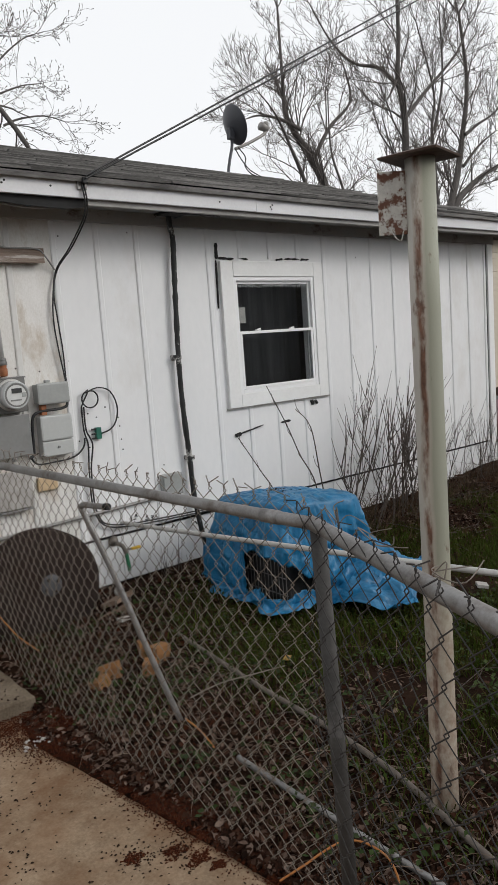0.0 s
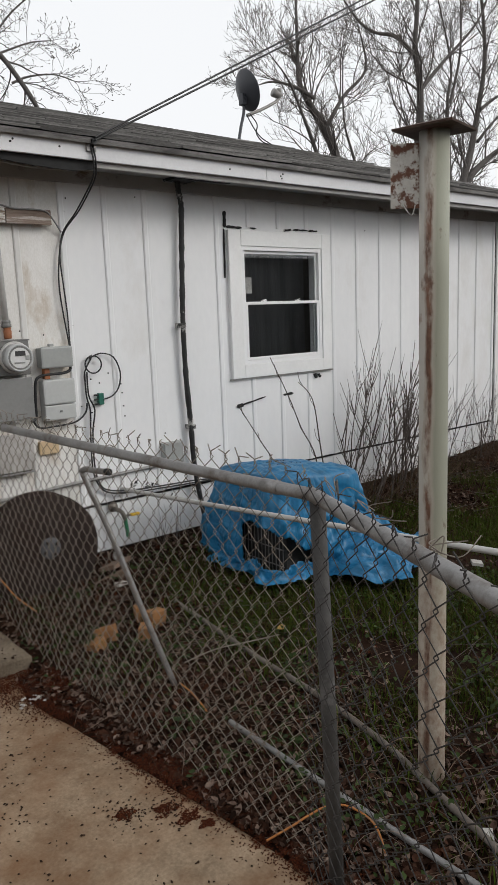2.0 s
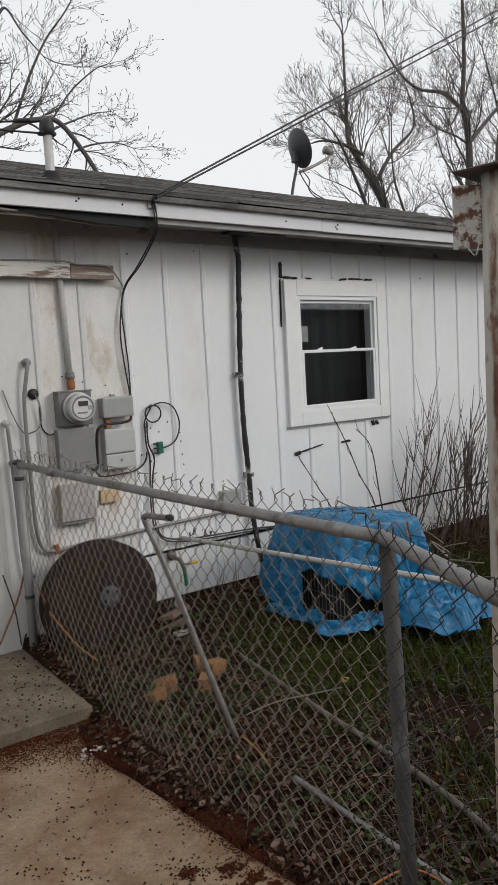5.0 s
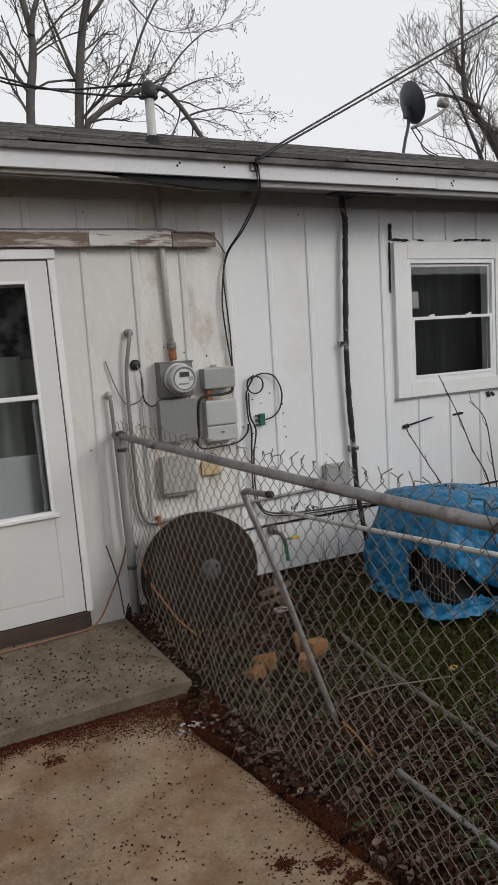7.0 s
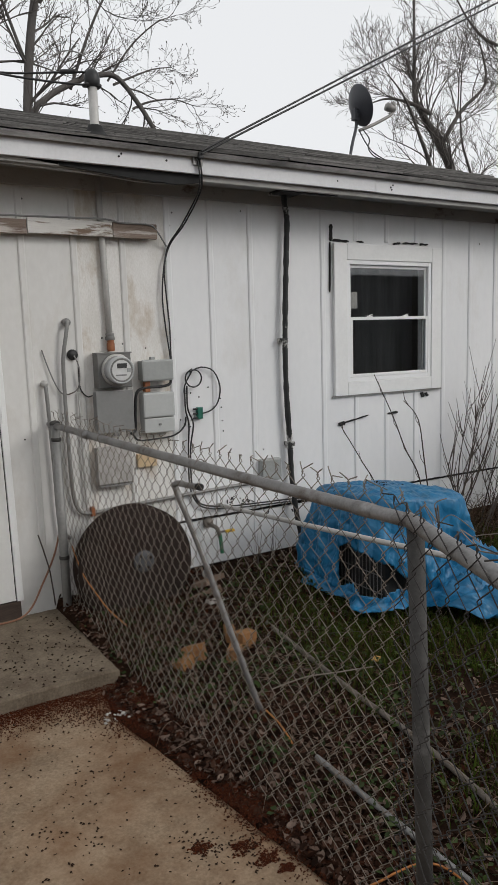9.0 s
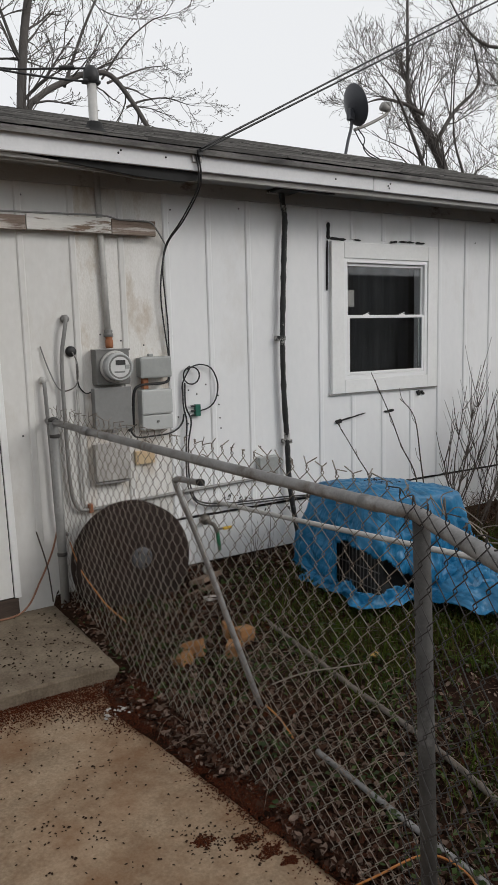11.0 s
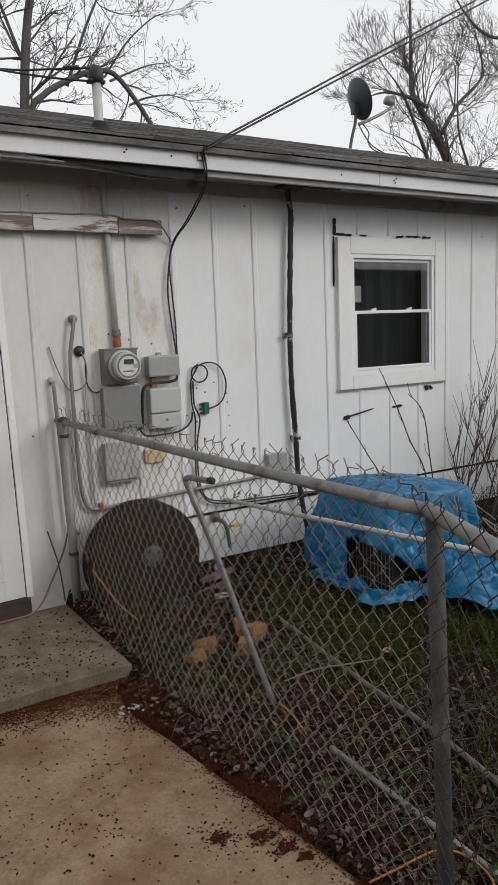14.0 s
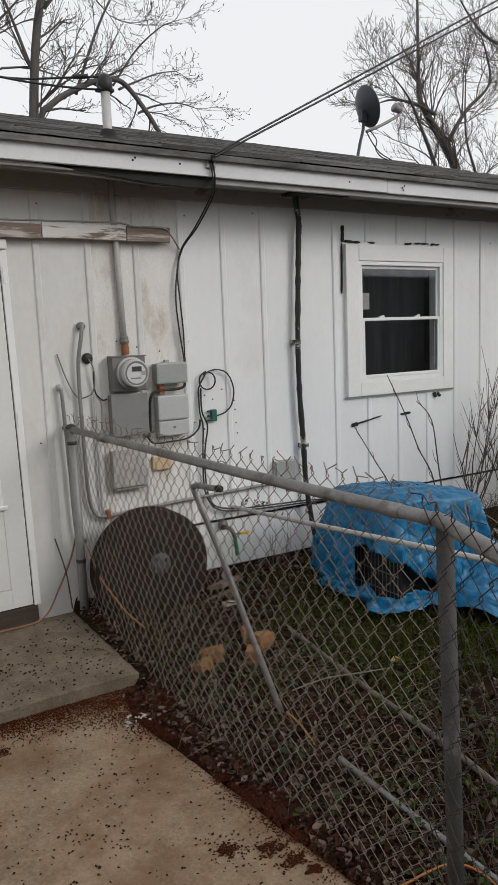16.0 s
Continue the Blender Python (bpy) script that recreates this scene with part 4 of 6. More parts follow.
for z in (0.05, 0.16, 0.27, 0.38):
    bm = bmesh.new()
    tube(bm, [(1.888, -1.07, z), (1.888, -0.51, z)], 0.004, 5)
    part("grille_wire", bm, M_GALV, unit)


def make_tarp():
    cx, cy = 2.17, -0.78
    nt, ns = 300, 130
    V, F = [], []

    def ridged(x, y, z):
        return 1 - min(1, 2.2 * abs(fbm(x, y, z, 3)))

    def P(i, j):
        th = 2 * math.pi * i / nt
        ths = th - 2 * math.pi if th > math.pi else th
        s = j / ns
        c, sn = math.cos(th), math.sin(th)
        k = 1 / (abs(c) ** 6 + abs(sn) ** 6) ** (1 / 6)
        edge_r = k * ((0.4 if c > 0 else 0.335) * c * c + 0.36 * sn * sn)
        tail = sm(-1.95, -1.45, ths) * sm(-0.15, -0.85, ths)
        fold = fbm(c * 2.6, sn * 2.6, 1.3 + s * 0.8)
        fold2 = ridged(c * 3.4 + 0.7 * s, sn * 3.4 - s, s * 0.8 + 7)
        tilt = min(1.0, s / 0.3)
        top_z = 0.61 - (0.04 * c + 0.02 * sn) * tilt
        hang = 0.0
        if s < 0.3:
            f = s / 0.3
            r = edge_r * f
            z = top_z + 0.03 - 0.05 * f ** 3.5 + 0.016 * fbm(c * f * 4, sn * f * 4, 2)
        elif s < 0.7:
            f = (s - 0.3) / 0.4
            hang = min(1, f * 2.5)
            r = edge_r * (1.0 + 0.04 * math.sin(min(f * 5, 1.57)) + (0.16 - 0.13 * sm(-0.2, 0.5, c)) * f) + (0.05 * fold + 0.04 * (fold2 - 0.5)) * hang
            z = top_z - 0.025 - 0.05 * sm(0, 0.2, f) - top_z * 0.84 * f
        else:
            hang = 1.0
            f = min(1.0, (s - 0.7) / 0.3)
            r0 = edge_r * (1.2 - 0.13 * sm(-0.2, 0.5, c)) + 0.05 * fold + 0.04 * (fold2 - 0.5)
            r = r0 + f * (0.05 + 0.06 * fold) + tail * f * 0.45
            wx, wy = cx + r * c, cy + r * sn
            run, cross = 0.94 * wx - 0.34 * wy, 0.34 * wx + 0.94 * wy
            cross += 0.05 * fbm(run * 3, cross * 3, 6)
            ridge = 0.6 * ridged(cross * 4.2, run * 1.1, 5.0) ** 1.5 + 0.4 * ridged(cross * 9.5, run * 2.2, 9.0) ** 1.5
            z = 0.05 * (1 - f) + tail * (0.02 * (1 - f) + 0.24 * ridge * (1 - 0.6 * f)) + 0.014 * fold2
        x, y = cx + r * c, cy + r * sn
        cr = (0.016 * ridged(x * 4 + z * 5, y * 4 - z * 4, 2.5) + 0.005 * ridged(x * 9 - z * 7, y * 9 + z * 8, 4.5)) * hang
        # sharp creases of a stiff sheet
        if s < 0.7:
            crease = noise.voronoi(Vector((x * 5.2, y * 5.2, z * 1.7 + 3)))[0]
            cr += 0.05 * (crease[1] - crease[0]) * hang
        else:
            run, cross = 0.94 * x - 0.34 * y, 0.34 * x + 0.94 * y
            crease = noise.voronoi(Vector((cross * 8.5, run * 2.3, 1.0)))[0]
            cr += 0.055 * (crease[1] - crease[0])
        small = noise.voronoi(Vector((x * 11, y * 11, z * 9)))[0]
        cr += 0.012 * (small[1] - small[0]) * (0.3 + 0.7 * hang)
        x, y, z = x + c * cr, y + sn * cr, z + (0.3 if s < 0.7 else 0.75) * cr
        return Vector((x, y, max(z, ground_z(x, y) + 0.012)))

    for j in range(ns + 1):
        for i in range(nt):
            V.append(P(i, j))
    for j in range(ns):
        for i in range(nt):
            a = V[j * nt + i]
            th = 2 * math.pi * (i + 0.5) / nt
            top = 0.33 - 0.19 * sm(3.75, 4.5, th) + 0.012 * math.sin(th * 19)
            if 3.2 < th < 4.5 and 0.1 + 0.02 * math.sin(th * 11) < a.z < top and j > 0.3 * ns:
                continue
            F.append((j * nt + i, j * nt + (i + 1) % nt, (j + 1) * nt + (i + 1) % nt, (j + 1) * nt + i))
    e = thing("tarp", "crumpled blue plastic tarp draped over the outdoor unit", "tarp", (cx, cy, -0.05))
    o = cloud("sheet", V, F, M_TARP, e, smooth=True)
    so = o.modifiers.new("thickness", "SOLIDIFY")
    so.thickness = 0.003
    for i in range(6, nt, 29):
        p = V[(ns - 3) * nt + i]
        bm = bmesh.new()
        lathe(bm, [(0.006, 0.0), (0.012, 0.0), (0.013, 0.002), (0.006, 0.003)], 10, Matrix.Translation(p + Vector((0, 0, 0.004))))
        part("eyelet", bm, M_GALV, e)


make_tarp()

# ---- wall fittings ----
def cable(name, pts, r, m, label, cat="cable", steps=6, n=6):
    V, F = [], []
    strand(V, F, bend(pts, steps), r, n)
    return tagged(cloud(name, V, F, m, smooth=True), label, cat)


brd = thing("wall_board", "weathered brown board with a flaked white length", "board", (0.2, 0, 2.2))
for x in (-1.4, -0.5, 0.3, 0.9):
    part("spacer_block", B(x, x + 0.05, -0.043, 0.0, 2.21, 2.27), M_WOOD, brd)
part("plank", B(-1.9, 0.2, -0.066, -0.043, 2.2, 2.28, 0.004), M_WOOD, brd)
part("plank", B(0.204, 0.7, -0.068, -0.043, 2.206, 2.29, 0.004), M_WOODW, brd, "flaking white painted plank")
part("plank", B(0.704, 0.985, -0.068, -0.043, 2.204, 2.292, 0.004), M_WOOD, brd)
cable("board_wire", [(-1.9, -0.07, 2.292), (-0.3, -0.072, 2.29), (0.3, -0.074, 2.298), (0.64, -0.075, 2.304), (0.75, -0.075, 2.288), (0.93, -0.075, 2.286), (0.99, -0.06, 2.25), (1.06, -0.03, 2.17)], 0.0055, M_CONDUIT, "grey wire running along the wall board")

mast = thing("service_mast", "grey electrical service mast rising through the eave", "conduit", (0.637, -0.05, 1.6))
bm = bmesh.new()
tube(bm, [(0.662, -0.022, 1.6), (0.652, -0.022, 2.0), (0.643, -0.022, 2.4), (0.637, -0.03, 2.55)], 0.019, 12)
part("lower_pipe", bm, M_PIPE_PALE, mast, smooth=True)
bm = bmesh.new()
tube(bm, [(0.634, -0.05, 2.55), (0.632, -0.05, 3.06)], 0.027, 14)
part("mast_pipe", bm, M_PIPE_PALE, mast, smooth=True)
bm = bmesh.new()
lathe(bm, [(0.15, -0.03), (0.12, 0.002), (0.07, 0.014), (0.048, 0.035), (0.04, 0.058), (0.029, 0.064)], 16, Matrix.Translation((0.634, -0.05, 2.765)) @ Matrix.Rotation(radians(10), 4, "X"))
part("roof_flashing", bm, M_BLACK, mast, "dark rubber flashing boot", smooth=True)
bm = bmesh.new()
lathe(bm, [(0.03, 0.0), (0.042, 0.012), (0.045, 0.045), (0.04, 0.075), (0.026, 0.095), (0.008, 0.1)], 16, Matrix.Translation((0.632, -0.05, 3.03)))
box(bm, 0.58, 0.68, -0.078, -0.022, 3.03, 3.05, 0.008)
part("weatherhead", bm, M_CABLE, mast, "black weatherhead cap", smooth=True)
bm = bmesh.new()
lathe(bm, [(0.02, 0), (0.024, 0.01), (0.024, 0.045), (0.02, 0.055), (0.022, 0.06), (0.022, 0.085)], 12, Matrix.Translation((0.663, -0.03, 1.538)))
part("coupling", bm, M_COPPER, mast, "orange taped coupling", smooth=True)
bm = bmesh.new()
lathe(bm, [(0.02, 0), (0.029, 0.004), (0.029, 0.022), (0.024, 0.028), (0.026, 0.032), (0.026, 0.042), (0.02, 0.046)], 12, Matrix.Translation((0.662, -0.025, 1.602)))
part("clamp", bm, M_SOCKET, mast, "dark grey conduit clamp", smooth=True)
cable("service_cable", [(0.6, -0.05, 3.11), (0.45, 0.0, 3.10), (0.2, 0.1, 3.09), (-0.02, 0.2, 3.12), (-0.2, 0.3, 3.2), (-0.6, 0.5, 3.5), (-1.6, 1.0, 4.2)], 0.006, M_CABLE, "black service cable to the weatherhead")
cable("service_cable", [(0.6, -0.05, 3.04), (0.4, 0.0, 3.045), (0.15, 0.1, 3.08), (-0.05, 0.2, 3.14), (-0.25, 0.32, 3.24), (-0.6, 0.55, 3.55), (-1.6, 1.05, 4.25)], 0.006, M_CABLE, "black service cable to the weatherhead")
cable("drip_loop", [(0.632, -0.05, 3.12), (0.6, -0.05, 3.19), (0.54, -0.02, 3.22), (0.48, 0.0, 3.215), (0.42, 0.02, 3.18)], 0.004, M_CONDUIT, "black drip loop above the weatherhead")
cable("splice_sleeve", [(0.54, -0.04, 3.107), (0.46, -0.01, 3.102)], 0.013, M_CABLE, "black cable splice sleeve")

meter = thing("electric_meter", "round electric meter on a grey metal socket box", "meter", (0.66, 0, 1.42))
part("socket_box", B(0.553, 0.765, -0.085, 0.0, 1.32, 1.528, 0.006), M_SOCKET, meter)
part("box_lip", B(0.548, 0.77, -0.09, -0.012, 1.524, 1.533, 0.002), M_SOCKET, meter)
Q = Matrix.Translation((0.668, -0.085, 1.427)) @ Matrix.Rotation(radians(90), 4, "X")
bm = bmesh.new()
lathe(bm, [(0.094, 0.0), (0.097, 0.012), (0.092, 0.02), (0.084, 0.022)], 36, Q)
part("meter_ring", bm, M_PIPE_PALE, meter, "steel meter ring", smooth=True)
bm = bmesh.new()
lathe(bm, [(0.085, 0.02), (0.084, 0.075), (0.08, 0.088), (0.073, 0.092), (0.07, 0.086), (0.01, 0.086)], 36, Q)
part("meter_cover", bm, mat("clear_grey_cover", (0.42, 0.43, 0.43), (0.52, 0.53, 0.53), 9, 0.12), meter, "pale meter body under its cover", smooth=True)
bm = bmesh.new()
lathe(bm, [(0.06, 0.0865), (0.06, 0.09), (0.01, 0.09)], 30, Q)
part("dial_face", bm, mat("white_dial", (0.55, 0.55, 0.54), (0.66, 0.66, 0.65), 9, 0.3), meter, "pale dial face")
bm = bmesh.new()
lathe(bm, [(0.07, 0.0862), (0.07, 0.0885), (0.061, 0.0885), (0.061, 0.0862)], 30, Q)
part("dial_rim", bm, M_SOCKET, meter, "dark rim round the dial")
part("display", B(0.64, 0.7, -0.1795, -0.1745, 1.44, 1.468, 0.001), M_UNIT, meter, "dark display window")
part("name_plate", B(0.63, 0.695, -0.1785, -0.1745, 1.395, 1.403, 0.001), M_BOXDARK, meter, "dark printed bar")
part("seal_tag", B(0.7, 0.725, -0.1785, -0.1745, 1.415, 1.44, 0.001), M_BOXGREY, meter)
bxs = thing("breaker_box", "flat dark grey metal breaker box below the meter", "utility box", (0.64, 0, 1.05))
part("cabinet", B(0.54, 0.755, -0.08, 0.0, 1.06, 1.298, 0.006), M_BOXDARK, bxs)
part("cover", B(0.53, 0.765, -0.092, -0.081, 1.052, 1.305, 0.004), M_BOXDARK, bxs)
part("latch", B(0.63, 0.66, -0.1, -0.08, 1.03, 1.05, 0.003), M_GALV, bxs)
bx3 = thing("junction_box", "grey green plastic cable junction box", "utility box", (0.93, 0, 1.35))
part("base", B(0.84, 1.04, -0.06, 0.0, 1.352, 1.472, 0.006), M_BOXGREY, bx3)
part("lid", B(0.834, 1.046, -0.088, -0.061, 1.346, 1.478, 0.012), M_BOXGREY, bx3)
part("top_tab", B(0.91, 0.94, -0.05, -0.02, 1.478, 1.495, 0.003), M_BOXGREY, bx3)
bx4 = thing("telephone_box", "pale grey two-part plastic telephone box", "utility box", (0.93, 0, 1.0))
part("base", B(0.84, 1.04, -0.055, 0.0, 1.02, 1.272, 0.006), M_BOXPALE, bx4)
part("upper_cover", B(0.834, 1.046, -0.085, -0.056, 1.12, 1.276, 0.012), M_BOXPALE, bx4)
part("lower_cover", B(0.836, 1.044, -0.08, -0.056, 1.022, 1.116, 0.008), M_BOXPALE, bx4)
bm = bmesh.new()
lathe(bm, [(0.008, 0), (0.008, 0.008)], 10, Matrix.Translation((0.94, -0.08, 1.075)) @ Matrix.Rotation(radians(90), 4, "X"))
part("screw", bm, M_BOXDARK, bx4)
bx5 = thing("disconnect_box", "faded grey metal disconnect box behind the fence", "utility box", (0.63, 0, 0.72))
part("cabinet", B(0.53, 0.74, -0.06, 0.0, 0.73, 0.96, 0.005), M_FADED, bx5)
part("cover", B(0.524, 0.747, -0.07, -0.061, 0.735, 0.967, 0.004), M_FADED, bx5)
part("lower_flange", B(0.535, 0.74, -0.066, -0.01, 0.716, 0.728, 0.002), M_BOXDARK, bx5)
tagged(link("outlet_cover", B(0.8, 0.93, -0.028, 0.0, 0.805, 0.89, 0.006), M_TAN), "small tan plastic outlet cover on the wall", "outlet")
bx6 = thing("outdoor_outlet_box", "small grey weatherproof outlet box on the wall", "outlet", (1.78, 0, 0.6))
part("body", B(1.7, 1.865, -0.05, 0.0, 0.6, 0.755, 0.006), M_BOXGREY, bx6)
part("flap", B(1.705, 1.86, -0.058, -0.051, 0.606, 0.75, 0.004), M_BOXGREY, bx6)

def wall_pipe(name, label, pts, r, m, cat="conduit", steps=6):
    e = thing(name, label, cat, pts[-1])
    bm = bmesh.new()
    tube(bm, bend(pts, steps), r, 10)
    part("pipe", bm, m, e, smooth=True)
    return e


c1 = wall_pipe("wall_conduit", "grey conduit bending along the lower wall", [(0.402, -0.01, 1.72), (0.4, -0.04, 1.71), (0.385, -0.045, 1.63), (0.365, -0.035, 1.5), (0.362, -0.03, 1.3), (0.365, -0.03, 1.0), (0.372, -0.03, 0.72), (0.4, -0.03, 0.6), (0.47, -0.03, 0.565), (0.7, -0.03, 0.575), (1.2, -0.03, 0.592), (1.724, -0.03, 0.606)], 0.0115, M_CONDUIT)
bm = bmesh.new()
lathe(bm, [(0.024, 0), (0.024, 0.03), (0.016, 0.045)], 12, Matrix.Translation((0.402, 0.0, 1.715)) @ Matrix.Rotation(radians(90), 4, "X"))
part("elbow_fitting", bm, M_GALV, c1, smooth=True)
part("strap", B(0.475, 0.5, -0.045, 0.0, 0.545, 0.6, 0.003), M_COPPER, c1, "rusty pipe strap")
c2 = wall_pipe("wall_conduit", "thin grey conduit hooking into the wall", [(0.25, -0.005, 1.36), (0.252, -0.035, 1.34), (0.258, -0.035, 1.2), (0.268, -0.033, 0.9), (0.275, -0.033, 0.55), (0.29, -0.033, 0.47), (0.34, -0.03, 0.43)], 0.0115, M_CONDUIT)
bm = bmesh.new()
lathe(bm, [(0.02, 0), (0.02, 0.03), (0.01, 0.045)], 12, Matrix.Translation((0.25, 0.0, 1.365)) @ Matrix.Rotation(radians(90), 4, "X"))
part("cap_fitting", bm, M_PIPE_PALE, c2, smooth=True)
ent = thing("cable_entry", "black rubber cable entry in the wall", "cable entry", (0.43, 0, 1.526))
bm = bmesh.new()
lathe(bm, [(0.032, 0), (0.032, 0.012), (0.018, 0.02)], 14, Matrix.Translation((0.43, 0.0, 1.526)) @ Matrix.Rotation(radians(90), 4, "X"))
part("grommet", bm, M_CABLE, ent, smooth=True)
cable("hanging_cable", [(0.435, -0.02, 1.52), (0.455, -0.04, 1.45), (0.45, -0.03, 1.34), (0.4, -0.03, 1.3), (0.34, -0.03, 1.31), (0.29, -0.02, 1.42), (0.25, -0.01, 1.56)], 0.004, M_GALV, "thin grey cable drooping from its wall entry")
cable("meter_wire", [(0.455, -0.03, 1.45), (0.46, -0.02, 1.33), (0.5, -0.02, 1.275), (0.53, -0.03, 1.28)], 0.004, M_CABLE, "thin dark wire into the breaker box")
cable("wall_wire", [(0.45, -0.02, 1.3), (0.452, -0.02, 1.0), (0.455, -0.02, 0.6)], 0.007, M_PIPE_PALE, "pale wire running down the wall")
cable("box_cable", [(1.04, -0.05, 1.36), (1.03, -0.06, 1.325), (0.98, -0.06, 1.31), (0.85, -0.055, 1.305), (0.8, -0.055, 1.27), (0.79, -0.05, 1.15), (0.785, -0.05, 1.05), (0.75, -0.06, 1.03)], 0.009, M_CABLE, "black cable looping between the boxes")
cable("box_cable", [(0.76, -0.05, 1.04), (0.8, -0.05, 0.985), (0.9, -0.05, 0.98), (1.05, -0.04, 0.99), (1.13, -0.03, 1.04), (1.145, -0.03, 1.1)], 0.006, M_CABLE, "thin black cable below the boxes")
tagged(link("cable_fitting", B(0.86, 0.895, -0.06, -0.02, 1.28, 1.345, 0.004), M_COPPER), "small orange fitting below the junction box", "fitting")
for dx in (0, 0.014):
    cable("drop_cable", [(1.085 + dx, -0.44, 2.60), (1.10 + dx, -0.43, 2.5), (1.105 + dx, -0.38, 2.42), (1.09 + dx, -0.2, 2.28), (1.074 + dx * 0.5, -0.03, 2.174), (1.035 + dx * 0.3, -0.03, 2.03), (1.018 + dx * 2, -0.03, 1.86), (1.03 + dx * 2, -0.03, 1.68), (1.052 + dx * 0.5, -0.03, 1.5), (1.05 + dx * 0.3, -0.05, 1.44)], 0.005, M_CABLE, "black cable dropping from the eave to the boxes")
anch = thing("cable_clamp", "grey clamp holding overhead cables at the fascia", "clamp", (1.09, -0.44, 2.6))
part("plate", B(1.06, 1.12, -0.434, -0.424, 2.57, 2.65, 0.003), M_GALV, anch)
part("hook", B(1.08, 1.11, -0.47, -0.436, 2.6, 2.635, 0.006), M_CABLE, anch)
for k, (o, r) in enumerate(((0.0, 0.0062), (0.05, 0.0062))):
    a, b = Vector((1.09, -0.482, 2.622 + o * 0.3)), Vector((4.0, -0.27, 4.16 + o))
    pts = [a + (b - a) * t + Vector((0, 0, -0.006 * t * (4 - t))) for t in (0, 0.3, 0.6, 1, 1.6, 2.4, 3.2, 4)]
    cable("overhead_cable", pts, r, M_CABLE, "black overhead cable rising from the eave", steps=4)
coil_pts = [(1.21 + 0.055 * math.cos(t), -0.022 - 0.0015 * i, 1.345 + 0.055 * math.sin(t)) for i, t in enumerate(np.linspace(1.6, 1.6 + 6.28 * 1.1, 16))]
cable("coax_coil", [(1.15, -0.02, 1.22), (1.15, -0.02, 1.3)] + coil_pts + [(1.27, -0.03, 1.415), (1.36, -0.03, 1.385), (1.405, -0.03, 1.28), (1.385, -0.03, 1.18), (1.33, -0.035, 1.13), (1.27, -0.035, 1.115)], 0.005, M_CABLE, "black coaxial cable coiled on the wall", steps=3)
for dx in (0, 0.016):
    cable("coax_drop", [(1.15 + dx, -0.02, 1.3), (1.148 + dx, -0.025, 1.15), (1.165 + dx * 2, -0.03, 1.05), (1.155 + dx, -0.03, 0.9), (1.15 + dx, -0.03, 0.7), (1.17 + dx, -0.03, 0.58), (1.24, -0.035, 0.49 + dx), (1.42, -0.045, 0.455 + dx), (1.7, -0.045, 0.44 + dx), (1.95, -0.045, 0.43 + dx), (2.3, -0.02, 0.41)], 0.0055, M_CABLE, "black coaxial cable running down the wall")
spl = thing("cable_splitter", "green cable splitter block on the wall", "splitter", (1.25, 0, 1.1))
part("block", B(1.235, 1.272, -0.03, 0.0, 1.078, 1.155, 0.004), M_GREEN, spl)
for z in (1.085, 1.115, 1.145):
    bm = bmesh.new()
    tube(bm, [(1.237, -0.018, z), (1.205, -0.018, z)], 0.006, 8)
    part("terminal", bm, M_CABLE, spl)

# ---- black drain pipe ----
dp = thing("drain_pipe", "black drain pipe with flaking white paint", "drain pipe", (1.99, -0.05, 0.1))
bm = bmesh.new()
tube(bm, bend([(1.9, -0.1, 2.53), (1.925, -0.07, 2.47), (1.955, -0.05, 2.38), (1.95, -0.045, 2.2), (1.935, -0.045, 1.9), (1.922, -0.045, 1.55), (1.925, -0.045, 1.2), (1.945, -0.045, 0.85), (1.955, -0.045, 0.6), (1.985, -0.05, 0.35), (2.03, -0.06, 0.1), (2.05, -0.07, 0.04)], 8), 0.019, 10, jitter=0.12)
M_DRAIN = mat("flaking_black_pipe", (0.012, 0.012, 0.012), (0.03, 0.03, 0.03), 6, 0.6, bump=0.3, third=(0.4, 0.39, 0.37), third_at=(0.56, 0.6))
part("pipe", bm, M_DRAIN, dp, smooth=True)
bm = bmesh.new()
box(bm, 1.82, 2.0, -0.2, -0.03, 2.525, 2.545, 0.004)
box(bm, 1.97, 2.3, -0.17, -0.14, 2.532, 2.548, 0.003)
part("top_flange", bm, M_DRAIN, dp, "dark flange below the soffit")
for z, x in ((1.555, 1.898), (0.83, 1.94)):
    part("strap", B(x - 0.015, x + 0.035, -0.068, 0.0, z, z + 0.03, 0.003), M_DRAIN, dp)

# ---- spigot ----
tap = thing("garden_tap", "tarnished brass garden tap with a yellow lever", "tap", (1.3, 0, 0.35))
bm = bmesh.new()
tube(bm, bend([(1.29, 0.01, 0.36), (1.29, -0.07, 0.36), (1.3, -0.11, 0.35), (1.315, -0.12, 0.3)]), 0.014, 10)
part("spout", bm, M_BRASS, tap, smooth=True)
bm = bmesh.new()
lathe(bm, [(0.036, 0), (0.036, 0.012), (0.022, 0.03)], 14, Matrix.Translation((1.29, 0.0, 0.37)) @ Matrix.Rotation(radians(90), 4, "X"))
part("flange", bm, M_BRASS, tap, smooth=True)
part("lever", B(1.36, 1.43, -0.125, -0.102, 0.31, 0.33, 0.008), M_YELLOW, tap, "yellow lever")
part("lever_stem", B(1.3, 1.36, -0.12, -0.105, 0.315, 0.328, 0.004), M_BRASS, tap)
cable("garden_hose", [(1.315, -0.12, 0.31), (1.318, -0.124, 0.26), (1.322, -0.126, 0.22), (1.324, -0.127, 0.18)], 0.013, M_HOSE, "short green hose hanging from the tap", "hose")

